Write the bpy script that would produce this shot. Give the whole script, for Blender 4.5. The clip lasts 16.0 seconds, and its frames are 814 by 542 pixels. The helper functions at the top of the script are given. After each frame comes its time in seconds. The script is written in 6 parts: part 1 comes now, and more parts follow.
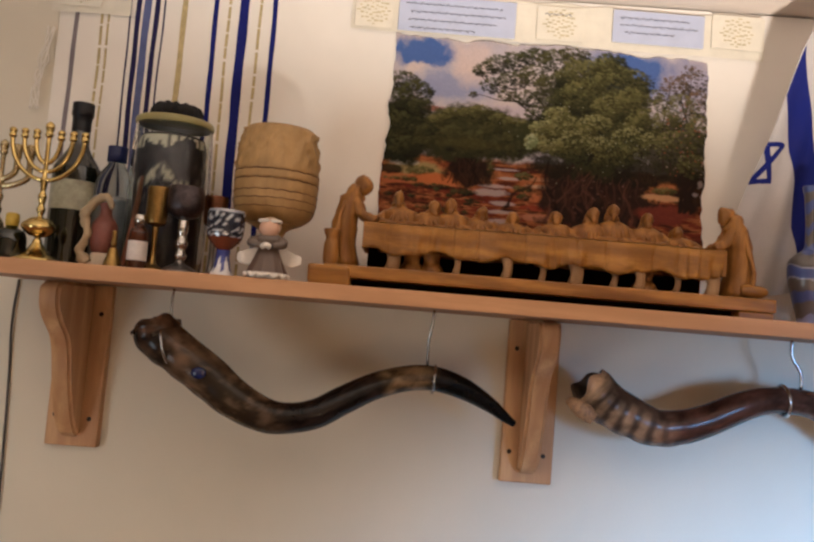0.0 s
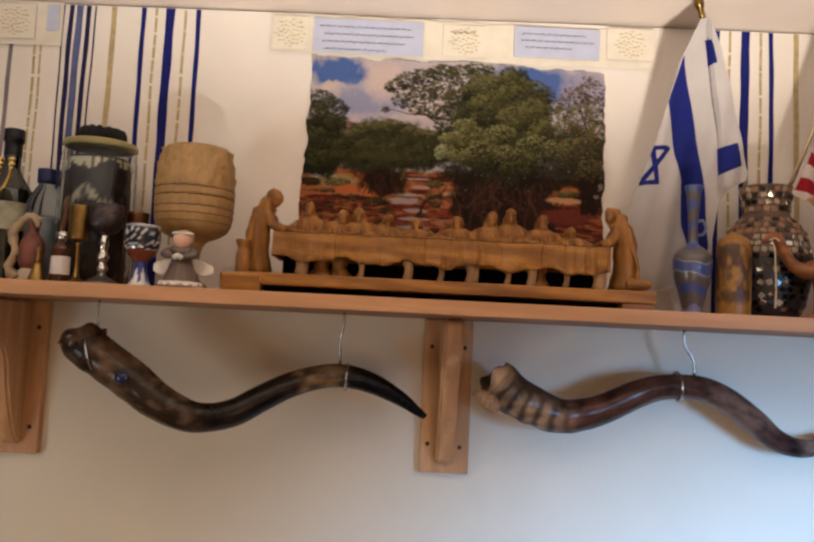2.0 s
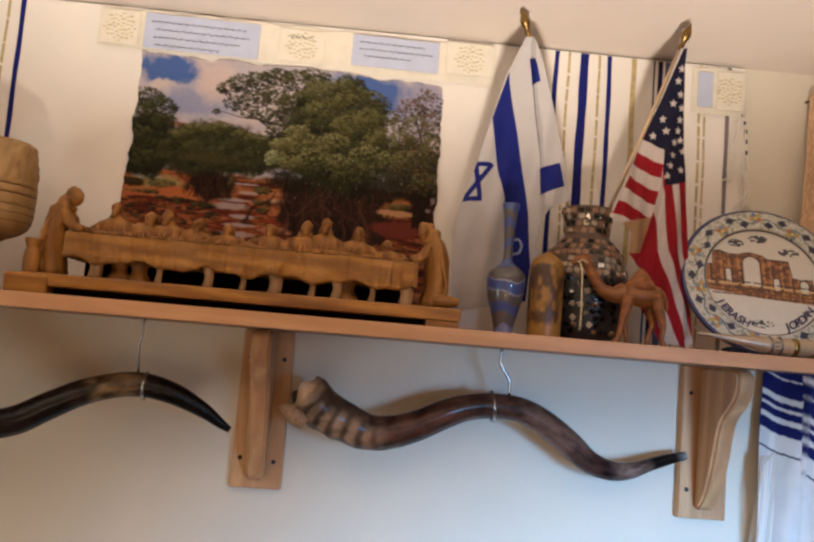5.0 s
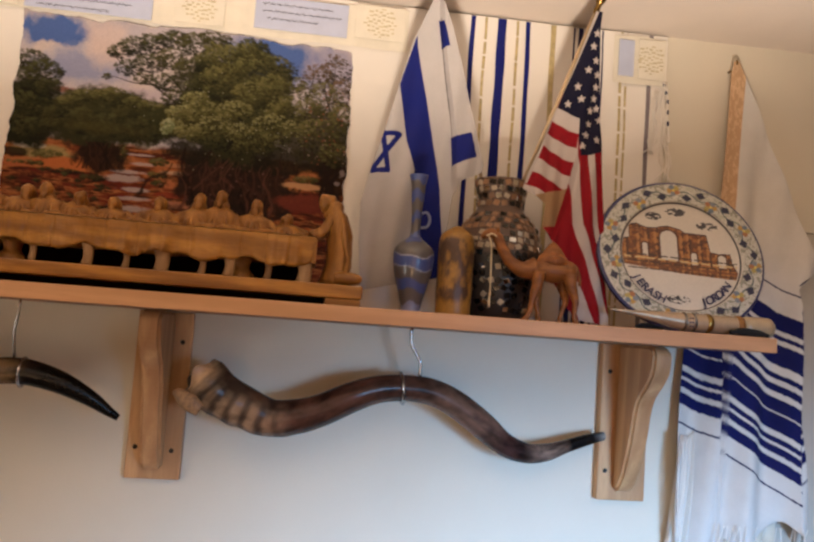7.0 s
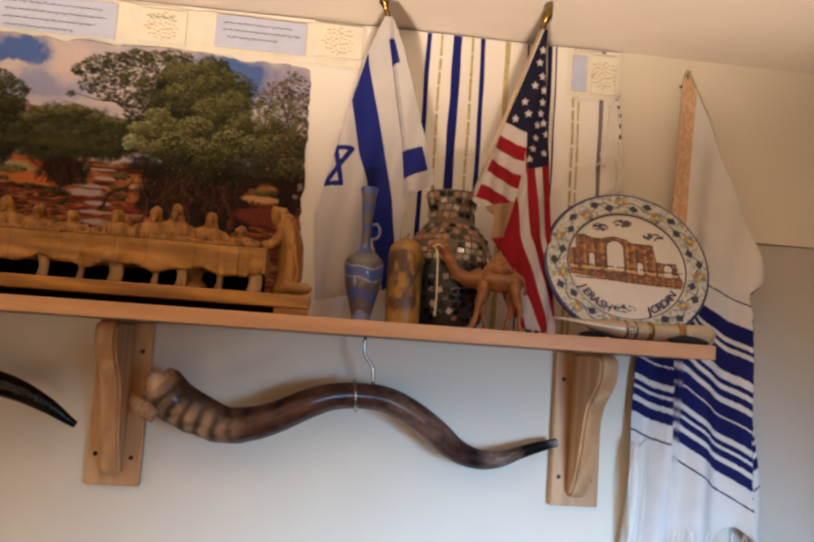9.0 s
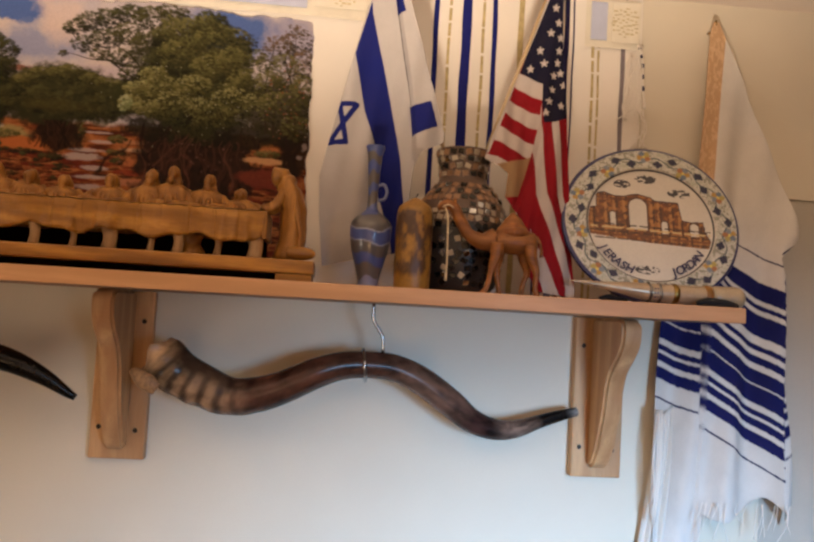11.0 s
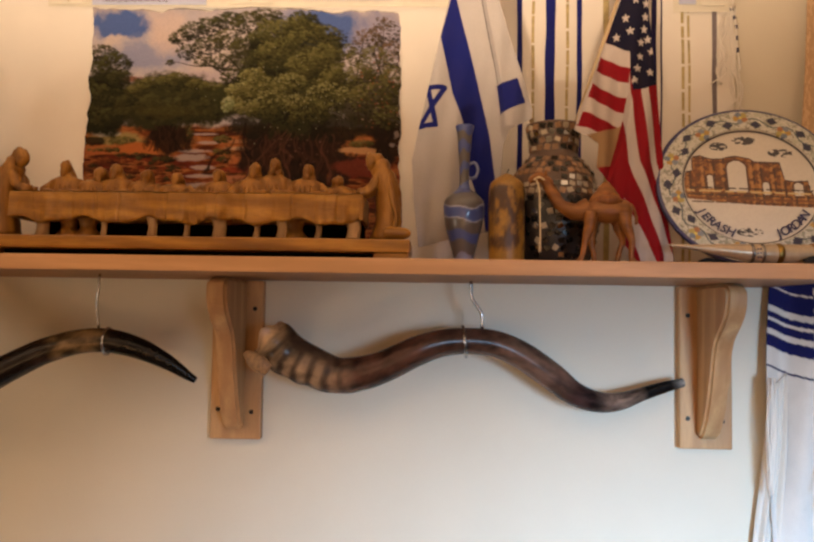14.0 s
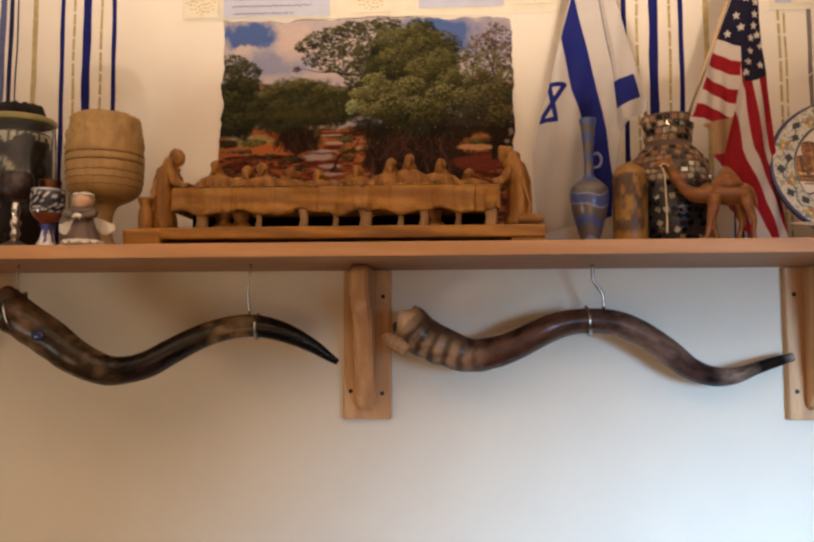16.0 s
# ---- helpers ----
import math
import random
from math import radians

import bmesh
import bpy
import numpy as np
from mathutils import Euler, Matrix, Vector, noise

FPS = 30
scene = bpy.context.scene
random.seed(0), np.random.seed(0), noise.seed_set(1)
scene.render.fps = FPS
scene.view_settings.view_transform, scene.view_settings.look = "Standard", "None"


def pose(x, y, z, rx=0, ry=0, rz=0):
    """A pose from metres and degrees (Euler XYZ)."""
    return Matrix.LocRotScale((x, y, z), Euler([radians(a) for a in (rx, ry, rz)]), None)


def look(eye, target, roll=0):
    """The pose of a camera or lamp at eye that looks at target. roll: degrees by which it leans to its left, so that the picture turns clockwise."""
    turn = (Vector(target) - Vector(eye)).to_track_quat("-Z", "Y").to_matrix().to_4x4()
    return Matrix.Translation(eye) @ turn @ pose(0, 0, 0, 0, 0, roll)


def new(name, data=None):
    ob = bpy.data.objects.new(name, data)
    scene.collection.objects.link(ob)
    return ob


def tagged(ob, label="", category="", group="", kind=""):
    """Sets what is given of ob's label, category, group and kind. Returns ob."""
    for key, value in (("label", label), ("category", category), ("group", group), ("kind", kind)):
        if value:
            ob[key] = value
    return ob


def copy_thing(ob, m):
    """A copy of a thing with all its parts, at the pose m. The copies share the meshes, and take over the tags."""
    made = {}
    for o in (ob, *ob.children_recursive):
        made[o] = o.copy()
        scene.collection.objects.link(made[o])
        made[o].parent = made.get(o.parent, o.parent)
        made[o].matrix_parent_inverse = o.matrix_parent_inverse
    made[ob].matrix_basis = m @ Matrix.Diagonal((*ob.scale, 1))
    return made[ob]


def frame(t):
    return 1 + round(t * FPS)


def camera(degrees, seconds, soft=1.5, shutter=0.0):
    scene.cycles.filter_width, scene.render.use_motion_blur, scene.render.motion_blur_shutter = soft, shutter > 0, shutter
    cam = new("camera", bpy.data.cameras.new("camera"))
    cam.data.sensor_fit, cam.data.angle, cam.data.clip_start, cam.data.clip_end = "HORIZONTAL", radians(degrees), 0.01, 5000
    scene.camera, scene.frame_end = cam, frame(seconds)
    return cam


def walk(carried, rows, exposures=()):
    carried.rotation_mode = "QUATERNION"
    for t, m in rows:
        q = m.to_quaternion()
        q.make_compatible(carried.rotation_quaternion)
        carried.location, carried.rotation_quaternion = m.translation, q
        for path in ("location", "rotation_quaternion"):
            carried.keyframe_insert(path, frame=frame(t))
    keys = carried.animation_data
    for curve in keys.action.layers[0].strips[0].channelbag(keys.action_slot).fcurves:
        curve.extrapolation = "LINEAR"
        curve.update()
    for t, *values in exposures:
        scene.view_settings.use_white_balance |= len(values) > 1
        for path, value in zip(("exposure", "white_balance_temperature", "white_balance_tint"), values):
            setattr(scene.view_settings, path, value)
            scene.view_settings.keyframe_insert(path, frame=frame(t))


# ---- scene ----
cam = camera(55.1, 16.0, soft=2.5)
PATH = [
    (0, (-0.231, -1.381, 1.711), (-0.232, 0.614, 1.85), 4.7),
    (0.5, (-0.197, -1.403, 1.709), (-0.149, 0.591, 1.849), 3.9),
    (1, (-0.166, -1.415, 1.7), (-0.082, 0.572, 1.915), 3.2),
    (1.5, (-0.144, -1.419, 1.696), (-0.093, 0.567, 1.926), 3.6),
    (2, (-0.093, -1.467, 1.701), (-0.08, 0.525, 1.871), 2.8),
    (2.5, (-0.066, -1.481, 1.704), (0.073, 0.503, 1.915), 4.7),
    (3, (-0.026, -1.479, 1.703), (0.207, 0.495, 1.927), 4.3),
    (5.5, (0.158, -1.431, 1.724), (0.29, 0.555, 1.917), 4.8),
    (6, (0.173, -1.418, 1.718), (0.401, 0.56, 1.908), 4.9),
    (6.5, (0.194, -1.406, 1.721), (0.458, 0.567, 1.922), 4.6),
    (7, (0.226, -1.381, 1.725), (0.482, 0.596, 1.89), 4.1),
    (7.5, (0.25, -1.371, 1.723), (0.482, 0.606, 1.917), 3.9),
    (8, (0.265, -1.411, 1.725), (0.419, 0.578, 1.863), 3.5),
    (8.5, (0.289, -1.433, 1.724), (0.535, 0.541, 1.929), 3.9),
    (11, (0.336, -1.363, 1.723), (0.527, 0.624, 1.835), 3.3),
    (11.5, (0.351, -1.369, 1.719), (0.516, 0.622, 1.814), 2.1),
    (12, (0.36, -1.362, 1.711), (0.495, 0.633, 1.758), 1.2),
    (12.5, (0.369, -1.343, 1.701), (0.414, 0.657, 1.716), 1.0),
    (13, (0.362, -1.338, 1.699), (0.327, 0.662, 1.714), 1.4),
    (13.5, (0.36, -1.344, 1.701), (0.328, 0.655, 1.751), 2.0),
    (14, (0.348, -1.39, 1.682), (0.275, 0.606, 1.792), 0.9),
    (14.5, (0.288, -1.398, 1.659), (0.287, 0.598, 1.787), 1.0),
    (15, (0.26, -1.386, 1.65), (0.167, 0.601, 1.855), 1.5),
    (15.5, (0.191, -1.449, 1.637), (0.129, 0.543, 1.796), 0.2),
    (16, (0.158, -1.487, 1.626), (0.046, 0.504, 1.774), -0.2),
]
# the white balance drifts a little warmer towards the end
BALANCE = [(0, 0.0, 5100, 7), (3, -0.02, 5250, 7), (6, -0.06, 5450, 8), (8.5, -0.08, 6000, 11), (11, -0.08, 6150, 11), (12.5, -0.02, 7300, 16), (13.3, -0.03, 7450, 16), (14.5, -0.05, 6400, 11), (16, 0.0, 6150, 10)]
walk(cam, [(t, look(eye, target, roll)) for t, eye, target, roll in PATH], BALANCE)

# ---- light ----
world = bpy.data.worlds.new("world")
scene.world = world
world.use_nodes = True
sky = world.node_tree.nodes.new("ShaderNodeTexSky")
sky.sky_type, sky.sun_disc = "NISHITA", False
sky.sun_elevation, sky.sun_rotation = radians(35), radians(200)
world.node_tree.links.new(sky.outputs[0], world.node_tree.nodes["Background"].inputs[0])
world.node_tree.nodes["Background"].inputs[1].default_value = 0.1


def area_lamp(name, eye, target, sx, sy, watts, colour):
    data = bpy.data.lights.new(name, "AREA")
    data.shape, data.size, data.size_y, data.energy, data.color = "RECTANGLE", sx, sy, watts, colour
    ob = new(name, data)
    ob.matrix_world = look(eye, target)
    return ob


# all out of view: a shaded table lamp inferred behind the camera that throws its light up, weak warm fill bulbs under
# the ceiling, a fill bulb low on the left, and an assumed window's daylight
TABLE_LAMP, CEIL_FILL, LOW_FILL, WINDOW_LAMP = 222.0, 0.4, 13.0, 15.8
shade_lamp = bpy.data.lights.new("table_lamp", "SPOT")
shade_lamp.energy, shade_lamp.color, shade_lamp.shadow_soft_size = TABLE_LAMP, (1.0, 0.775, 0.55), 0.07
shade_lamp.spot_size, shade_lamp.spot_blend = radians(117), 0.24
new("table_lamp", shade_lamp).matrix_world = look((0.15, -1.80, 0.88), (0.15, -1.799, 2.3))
# added fill bulbs without fixtures: two under the ceiling, one low on the left
for at, watts, tone, size in (((-0.50, -0.76, 2.20), CEIL_FILL, (1.0, 0.75, 0.54), 0.08), ((0.42, -0.76, 2.21), CEIL_FILL, (1.0, 0.75, 0.54), 0.08), ((-1.45, -1.35, 1.28), LOW_FILL, (1.0, 0.93, 0.78), 0.22)):
    bulb = bpy.data.lights.new("fill_bulb", "POINT")
    bulb.energy, bulb.color, bulb.shadow_soft_size = watts, tone, size
    new("fill_bulb", bulb).location = at
# narrow spread aimed low keeps the assumed window's light off the shelf things
area_lamp("window_daylight", (1.08, -2.03, 1.48), (0.76, 0.0, 0.58), 0.32, 0.58, WINDOW_LAMP, (0.38, 0.66, 1.0)).data.spread = radians(66)
scene.view_settings.exposure = 0.0


# ---- materials ----
def lin(c):
    return tuple(((v / 12.92) if v <= 0.04045 else ((v + 0.055) / 1.055) ** 2.4) for v in (x / 255 for x in c))


def nodes_of(name):
    m = bpy.data.materials.new(name)
    m.use_nodes = True
    nt = m.node_tree
    b = nt.nodes["Principled BSDF"]
    return m, nt, b


def node(nt, kind, **inputs):
    n = nt.nodes.new(kind)
    for k, v in inputs.items():
        n.inputs[k.replace("_", " ")].default_value = v
    return n


def coords(nt, scale=(1, 1, 1)):
    tc = nt.nodes.new("ShaderNodeTexCoord")
    mp = nt.nodes.new("ShaderNodeMapping")
    mp.inputs["Scale"].default_value = scale
    nt.links.new(tc.outputs["Object"], mp.inputs["Vector"])
    return mp.outputs["Vector"]


def noise_fac(nt, vec, scale, detail=4.0, rough=0.55):
    n = node(nt, "ShaderNodeTexNoise", Scale=scale, Detail=detail, Roughness=rough)
    nt.links.new(vec, n.inputs["Vector"])
    return n.outputs["Fac"]


def mix_col(nt, fac, a, b, blend="MIX"):
    n = nt.nodes.new("ShaderNodeMix")
    n.data_type, n.blend_type = "RGBA", blend
    for sock, v in ((n.inputs["Factor"], fac), (n.inputs["A"], a), (n.inputs["B"], b)):
        if isinstance(v, bpy.types.NodeSocket):
            nt.links.new(v, sock)
        elif isinstance(v, (int, float)):
            sock.default_value = v
        else:
            sock.default_value = (*v, 1.0)
    return n.outputs["Result"]


def ramp(nt, fac, lo, hi):
    n = nt.nodes.new("ShaderNodeMapRange")
    n.inputs["From Min"].default_value, n.inputs["From Max"].default_value = lo, hi
    nt.links.new(fac, n.inputs["Value"])
    return n.outputs["Result"]


def bump(nt, b, fac, strength, distance=0.001):
    n = nt.nodes.new("ShaderNodeBump")
    n.inputs["Strength"].default_value, n.inputs["Distance"].default_value = strength, distance
    nt.links.new(fac, n.inputs["Height"])
    nt.links.new(n.outputs["Normal"], b.inputs["Normal"])


def plain(name, col, rough=0.5, metal=0.0, var=0.18, scale=25.0, fine=260.0, relief=0.2, stain=None, stretch=(1, 1, 1), spec=0.5):
    """A surface with slow and fine variation of its colour and a fine relief."""
    m, nt, b = nodes_of(name)
    v = coords(nt, stretch)
    base = lin(col)
    dark = lin(stain) if stain else tuple(c * (1 - 2 * var) for c in base)
    slow = noise_fac(nt, v, scale)
    quick = noise_fac(nt, v, fine, 3.0)
    c1 = mix_col(nt, ramp(nt, slow, 0.35, 0.75), base, dark)
    c2 = mix_col(nt, ramp(nt, quick, 0.3, 0.8), c1, mix_col(nt, 0.5, c1, dark))
    nt.links.new(c2, b.inputs["Base Color"])
    b.inputs["Roughness"].default_value, b.inputs["Metallic"].default_value = rough, metal
    b.inputs["Specular IOR Level"].default_value = spec
    if relief:
        bump(nt, b, quick, relief)
    return m


def timber(name, light, dark, axis="x", grain=18.0, rough=0.45, knots=True, relief=0.15):
    """Planed wood: long grain along an axis, growth rings and knots."""
    m, nt, b = nodes_of(name)
    s = {"x": (0.12, 1, 1), "y": (1, 0.12, 1), "z": (1, 1, 0.12)}[axis]
    v = coords(nt, s)
    g1 = noise_fac(nt, v, grain * 2.2, 6.0, 0.6)
    wave = node(nt, "ShaderNodeTexWave", Scale=grain * 0.9, Distortion=7.0, Detail=3.0)
    wave.bands_direction = "DIAGONAL"
    nt.links.new(v, wave.inputs["Vector"])
    g2 = noise_fac(nt, v, grain * 14, 3.0)
    la, da = lin(light), lin(dark)
    c = mix_col(nt, ramp(nt, wave.outputs["Fac"], 0.1, 0.95), la, mix_col(nt, 0.55, la, da))
    c = mix_col(nt, ramp(nt, g1, 0.42, 0.75), c, da)
    c = mix_col(nt, ramp(nt, g2, 0.5, 0.85), c, mix_col(nt, 0.6, c, da))
    if knots:
        vo = node(nt, "ShaderNodeTexVoronoi", Scale=7.0)
        nt.links.new(coords(nt, tuple(0.35 if q < 1 else 1 for q in s)), vo.inputs["Vector"])
        kn = ramp(nt, vo.outputs["Distance"], 0.13, 0.04)
        c = mix_col(nt, kn, c, tuple(x * 0.45 for x in da))
    nt.links.new(c, b.inputs["Base Color"])
    b.inputs["Roughness"].default_value, b.inputs["Specular IOR Level"].default_value = rough, 0.3
    bump(nt, b, g2, relief)
    return m


def painted(name, rough=0.6, weave=0.0, scale=900.0, dirt=0.08, metal=0.0, coat=0.0, spec=0.5):
    """Colour laid down point by point on the mesh (print, dye or glaze), with a fine weave or grain."""
    m, nt, b = nodes_of(name)
    at = nt.nodes.new("ShaderNodeAttribute")
    at.attribute_name = "dye"
    v = coords(nt)
    q = noise_fac(nt, v, scale, 3.0)
    s = noise_fac(nt, v, 30.0, 4.0)
    c = mix_col(nt, ramp(nt, q, 0.3, 0.8), at.outputs["Color"], mix_col(nt, dirt * 2, at.outputs["Color"], (0.05, 0.04, 0.03)))
    c = mix_col(nt, ramp(nt, s, 0.4, 0.8), c, mix_col(nt, dirt, c, (0.08, 0.06, 0.04)))
    nt.links.new(c, b.inputs["Base Color"])
    b.inputs["Roughness"].default_value, b.inputs["Metallic"].default_value = rough, metal
    b.inputs["Coat Weight"].default_value, b.inputs["Specular IOR Level"].default_value = coat, spec
    if weave:
        bump(nt, b, q, weave)
    return m


def glass(name, col=(255, 255, 255), rough=0.02):
    m, nt, b = nodes_of(name)
    b.inputs["Base Color"].default_value = (*lin(col), 1)
    b.inputs["Roughness"].default_value = rough
    b.inputs["Transmission Weight"].default_value = 1.0
    b.inputs["IOR"].default_value = 1.28
    v = coords(nt)
    bump(nt, b, noise_fac(nt, v, 60.0), 0.05)
    return m


M_WALL = plain("wall_paint", (230, 221, 202), 0.75, 0, 0.05, 3.0, 420.0, 0.25)
# unseen walls, kept dark so that they bounce less light
M_ROOM = plain("room_paint", (150, 130, 106), 0.8, 0, 0.06, 3.0, 300.0, 0.25)
M_CEIL = plain("ceiling_paint", (236, 222, 208), 0.85, 0, 0.06, 4.0, 300.0, 0.4)
M_FLOOR = timber("floor_boards", (150, 112, 78), (96, 66, 42), "x", 9.0)
M_DOOR = plain("door_paint", (198, 192, 180), 0.6, 0, 0.06, 5.0, 300.0, 0.2)
M_SHELF = timber("shelf_pine", (172, 126, 86), (146, 102, 66), "x", 16.0, 0.5, False)
M_EDGE = timber("edge_pine", (196, 150, 108), (172, 128, 88), "x", 12.0, 0.45, False)
M_PINE_Z = timber("bracket_pine", (212, 170, 122), (176, 130, 88), "z", 14.0, 0.5, True)
M_OLIVE = timber("olive_wood", (166, 116, 46), (108, 68, 24), "x", 22.0, 0.32, False, 0.8)
M_OLIVE_Z = timber("olive_wood_upright", (162, 112, 48), (100, 62, 24), "z", 24.0, 0.45, False, 0.9)
M_LEG = timber("pale_raw_wood", (166, 132, 92), (126, 94, 60), "z", 20.0, 0.55, False)
M_BARREL = plain("turned_wood", (174, 138, 84), 0.55, 0, 0.16, 60.0, 300.0, 0.6, None, (1, 1, 0.35))
M_CLOTH = plain("white_cotton", (243, 236, 226), 0.9, 0, 0.03, 9.0, 900.0, 0.25, spec=0.2)
M_BLUE = plain("blue_weave", (30, 36, 116), 0.85, 0, 0.12, 60.0, 900.0, 0.3, spec=0.2)
M_NAVY = plain("navy_weave", (44, 40, 84), 0.85, 0, 0.12, 60.0, 900.0, 0.3, spec=0.2)
M_SLATE = plain("slate_weave", (104, 112, 158), 0.85, 0, 0.12, 60.0, 900.0, 0.3, spec=0.2)
M_GREY = plain("grey_weave", (140, 130, 134), 0.85, 0, 0.1, 60.0, 900.0, 0.3, spec=0.2)
M_GOLDTH = plain("gold_thread", (212, 192, 138), 0.6, 0.15, 0.2, 90.0, 900.0, 0.4)
M_DYE = painted("dyed_cloth", 0.9, 0.2, 900.0, 0.08, 0.0, 0.0, 0.15)
M_PRINT = painted("printed_paper", 0.7, 0.05, 500.0, 0.03, 0.0, 0.0, 0.1)
M_GLAZE = painted("glazed_paint", 0.34, 0.05, 300.0, 0.05, 0.0, 0.12)
M_HORN = painted("polished_horn", 0.24, 0.22, 90.0, 0.05, 0.0, 0.0, 0.20)
M_ROUGHHORN = painted("raw_horn", 0.5, 0.6, 160.0, 0.4)
M_PAPER = plain("cream_paper", (238, 230, 212), 0.5, 0, 0.06, 40.0, 500.0, 0.15)
M_CARD = plain("blue_card", (196, 202, 226), 0.5, 0, 0.05, 40.0, 500.0, 0.1)
M_INK = plain("ink", (58, 54, 84), 0.6, 0, 0.1, 80.0, 400.0, 0.0)
M_LACE = plain("lace_print", (216, 202, 160), 0.6, 0, 0.14, 90.0, 500.0, 0.3)
M_STEEL = plain("steel_wire", (190, 190, 192), 0.25, 1.0, 0.1, 90.0, 500.0, 0.05)
M_GOLD = plain("polished_brass", (212, 186, 116), 0.14, 1.0, 0.08, 60.0, 300.0, 0.05)
M_OLDGOLD = plain("worn_brass", (150, 120, 66), 0.3, 1.0, 0.2, 60.0, 300.0, 0.2)
M_PEWTER = plain("pewter", (140, 134, 130), 0.32, 1.0, 0.25, 60.0, 300.0, 0.3)
M_SILVER = plain("silver", (206, 202, 196), 0.18, 1.0, 0.15, 80.0, 300.0, 0.15)
M_BLACK = plain("black_felt", (22, 21, 24), 0.95, 0, 0.2, 80.0, 500.0, 0.8)
# near-black that stands in for shade in hollows
M_SHADE = plain("painted_shade", (24, 16, 11), 0.95, 0, 0.2, 60.0, 300.0, 0.2, spec=0.03)
M_SCREW = plain("screw_head", (60, 52, 46), 0.4, 0.8, 0.2, 200.0, 600.0, 0.1)
M_BOTTLE = plain("dark_green_glass", (20, 24, 16), 0.06, 0, 0.2, 12.0, 200.0, 0.02, spec=0.8)
M_STICK = plain("flag_stick", (196, 170, 132), 0.5, 0, 0.1, 60.0, 400.0, 0.1, stretch=(1, 1, 0.2))


# ---- building helpers ----
def thing(name, at, label, category, group="", kind=""):
    ob = new(name)
    ob.empty_display_size = 0.02
    ob.location = at
    return tagged(ob, label, category, group, kind)


def part(name, bm, material, parent, label=""):
    me = bpy.data.meshes.new(name)
    bm.to_mesh(me)
    bm.free()
    me.materials.append(material)
    ob = new(name, me)
    ob.parent = parent
    return tagged(ob, label)


def surf(name, grids, material, parent=None, label="", dyes=None, smooth=True):
    """One mesh out of grids of points, each (array rows x columns x 3, closed round?, capped ends?). dyes: arrays rows x columns x 3."""
    verts, faces, cols, base = [], [], [], 0
    for k, (g, wrap, caps) in enumerate(grids):
        g = np.asarray(g, float)
        n, m = g.shape[:2]
        verts.append(g.reshape(-1, 3))
        if dyes is not None:
            cols.append(np.asarray(dyes[k], float).reshape(-1, 3))
        idx = np.arange(n * m).reshape(n, m) + base
        a, b = (idx, np.roll(idx, -1, 1)) if wrap else (idx[:, :-1], idx[:, 1:])
        quads = np.stack([a[:-1], b[:-1], b[1:], a[1:]], -1).reshape(-1, 4)
        faces += quads.tolist()
        if caps:
            faces.append(idx[0][::-1].tolist())
            faces.append(idx[-1].tolist())
        base += n * m
    v = np.concatenate(verts)
    me = bpy.data.meshes.new(name)
    me.from_pydata(v.tolist(), [], faces)
    if dyes is not None:
        layer = me.color_attributes.new("dye", "FLOAT_COLOR", "POINT")
        c = np.concatenate(cols)
        layer.data.foreach_set("color", np.concatenate([c, np.ones((len(c), 1))], 1).ravel().astype(np.float32))
    me.polygons.foreach_set("use_smooth", [smooth] * len(me.polygons))
    me.update()
    me.materials.append(material)
    ob = new(name, me)
    if parent:
        ob.parent = parent
    return tagged(ob, label)


def lathe(profile, seg=32, at=(0, 0, 0), squash=(1, 1), steps=0):
    """A turned form: profile of (radius, height). steps: rounds the profile off with that many points a span."""
    p = np.array(profile, float)
    if steps:
        p = smooth_line(p, steps)
    a = np.linspace(0, 2 * np.pi, seg, endpoint=False)
    x = p[:, :1] * np.cos(a) * squash[0] + at[0]
    y = p[:, :1] * np.sin(a) * squash[1] + at[1]
    z = np.repeat(p[:, 1:2], seg, 1) + at[2]
    return (np.stack([x, y, z], -1), True, True)


def smooth_line(p, steps):
    """Catmull-Rom through the rows of p."""
    p = np.asarray(p, float)
    q = np.concatenate([2 * p[:1] - p[1:2], p, 2 * p[-1:] - p[-2:-1]])
    out = []
    for i in range(1, len(q) - 2):
        t = np.linspace(0, 1, steps, endpoint=False)[:, None]
        a, b, c, d = q[i - 1], q[i], q[i + 1], q[i + 2]
        out.append(0.5 * (2 * b + (c - a) * t + (2 * a - 5 * b + 4 * c - d) * t ** 2 + (3 * b - a - 3 * c + d) * t ** 3))
    return np.concatenate(out + [p[-1:]])


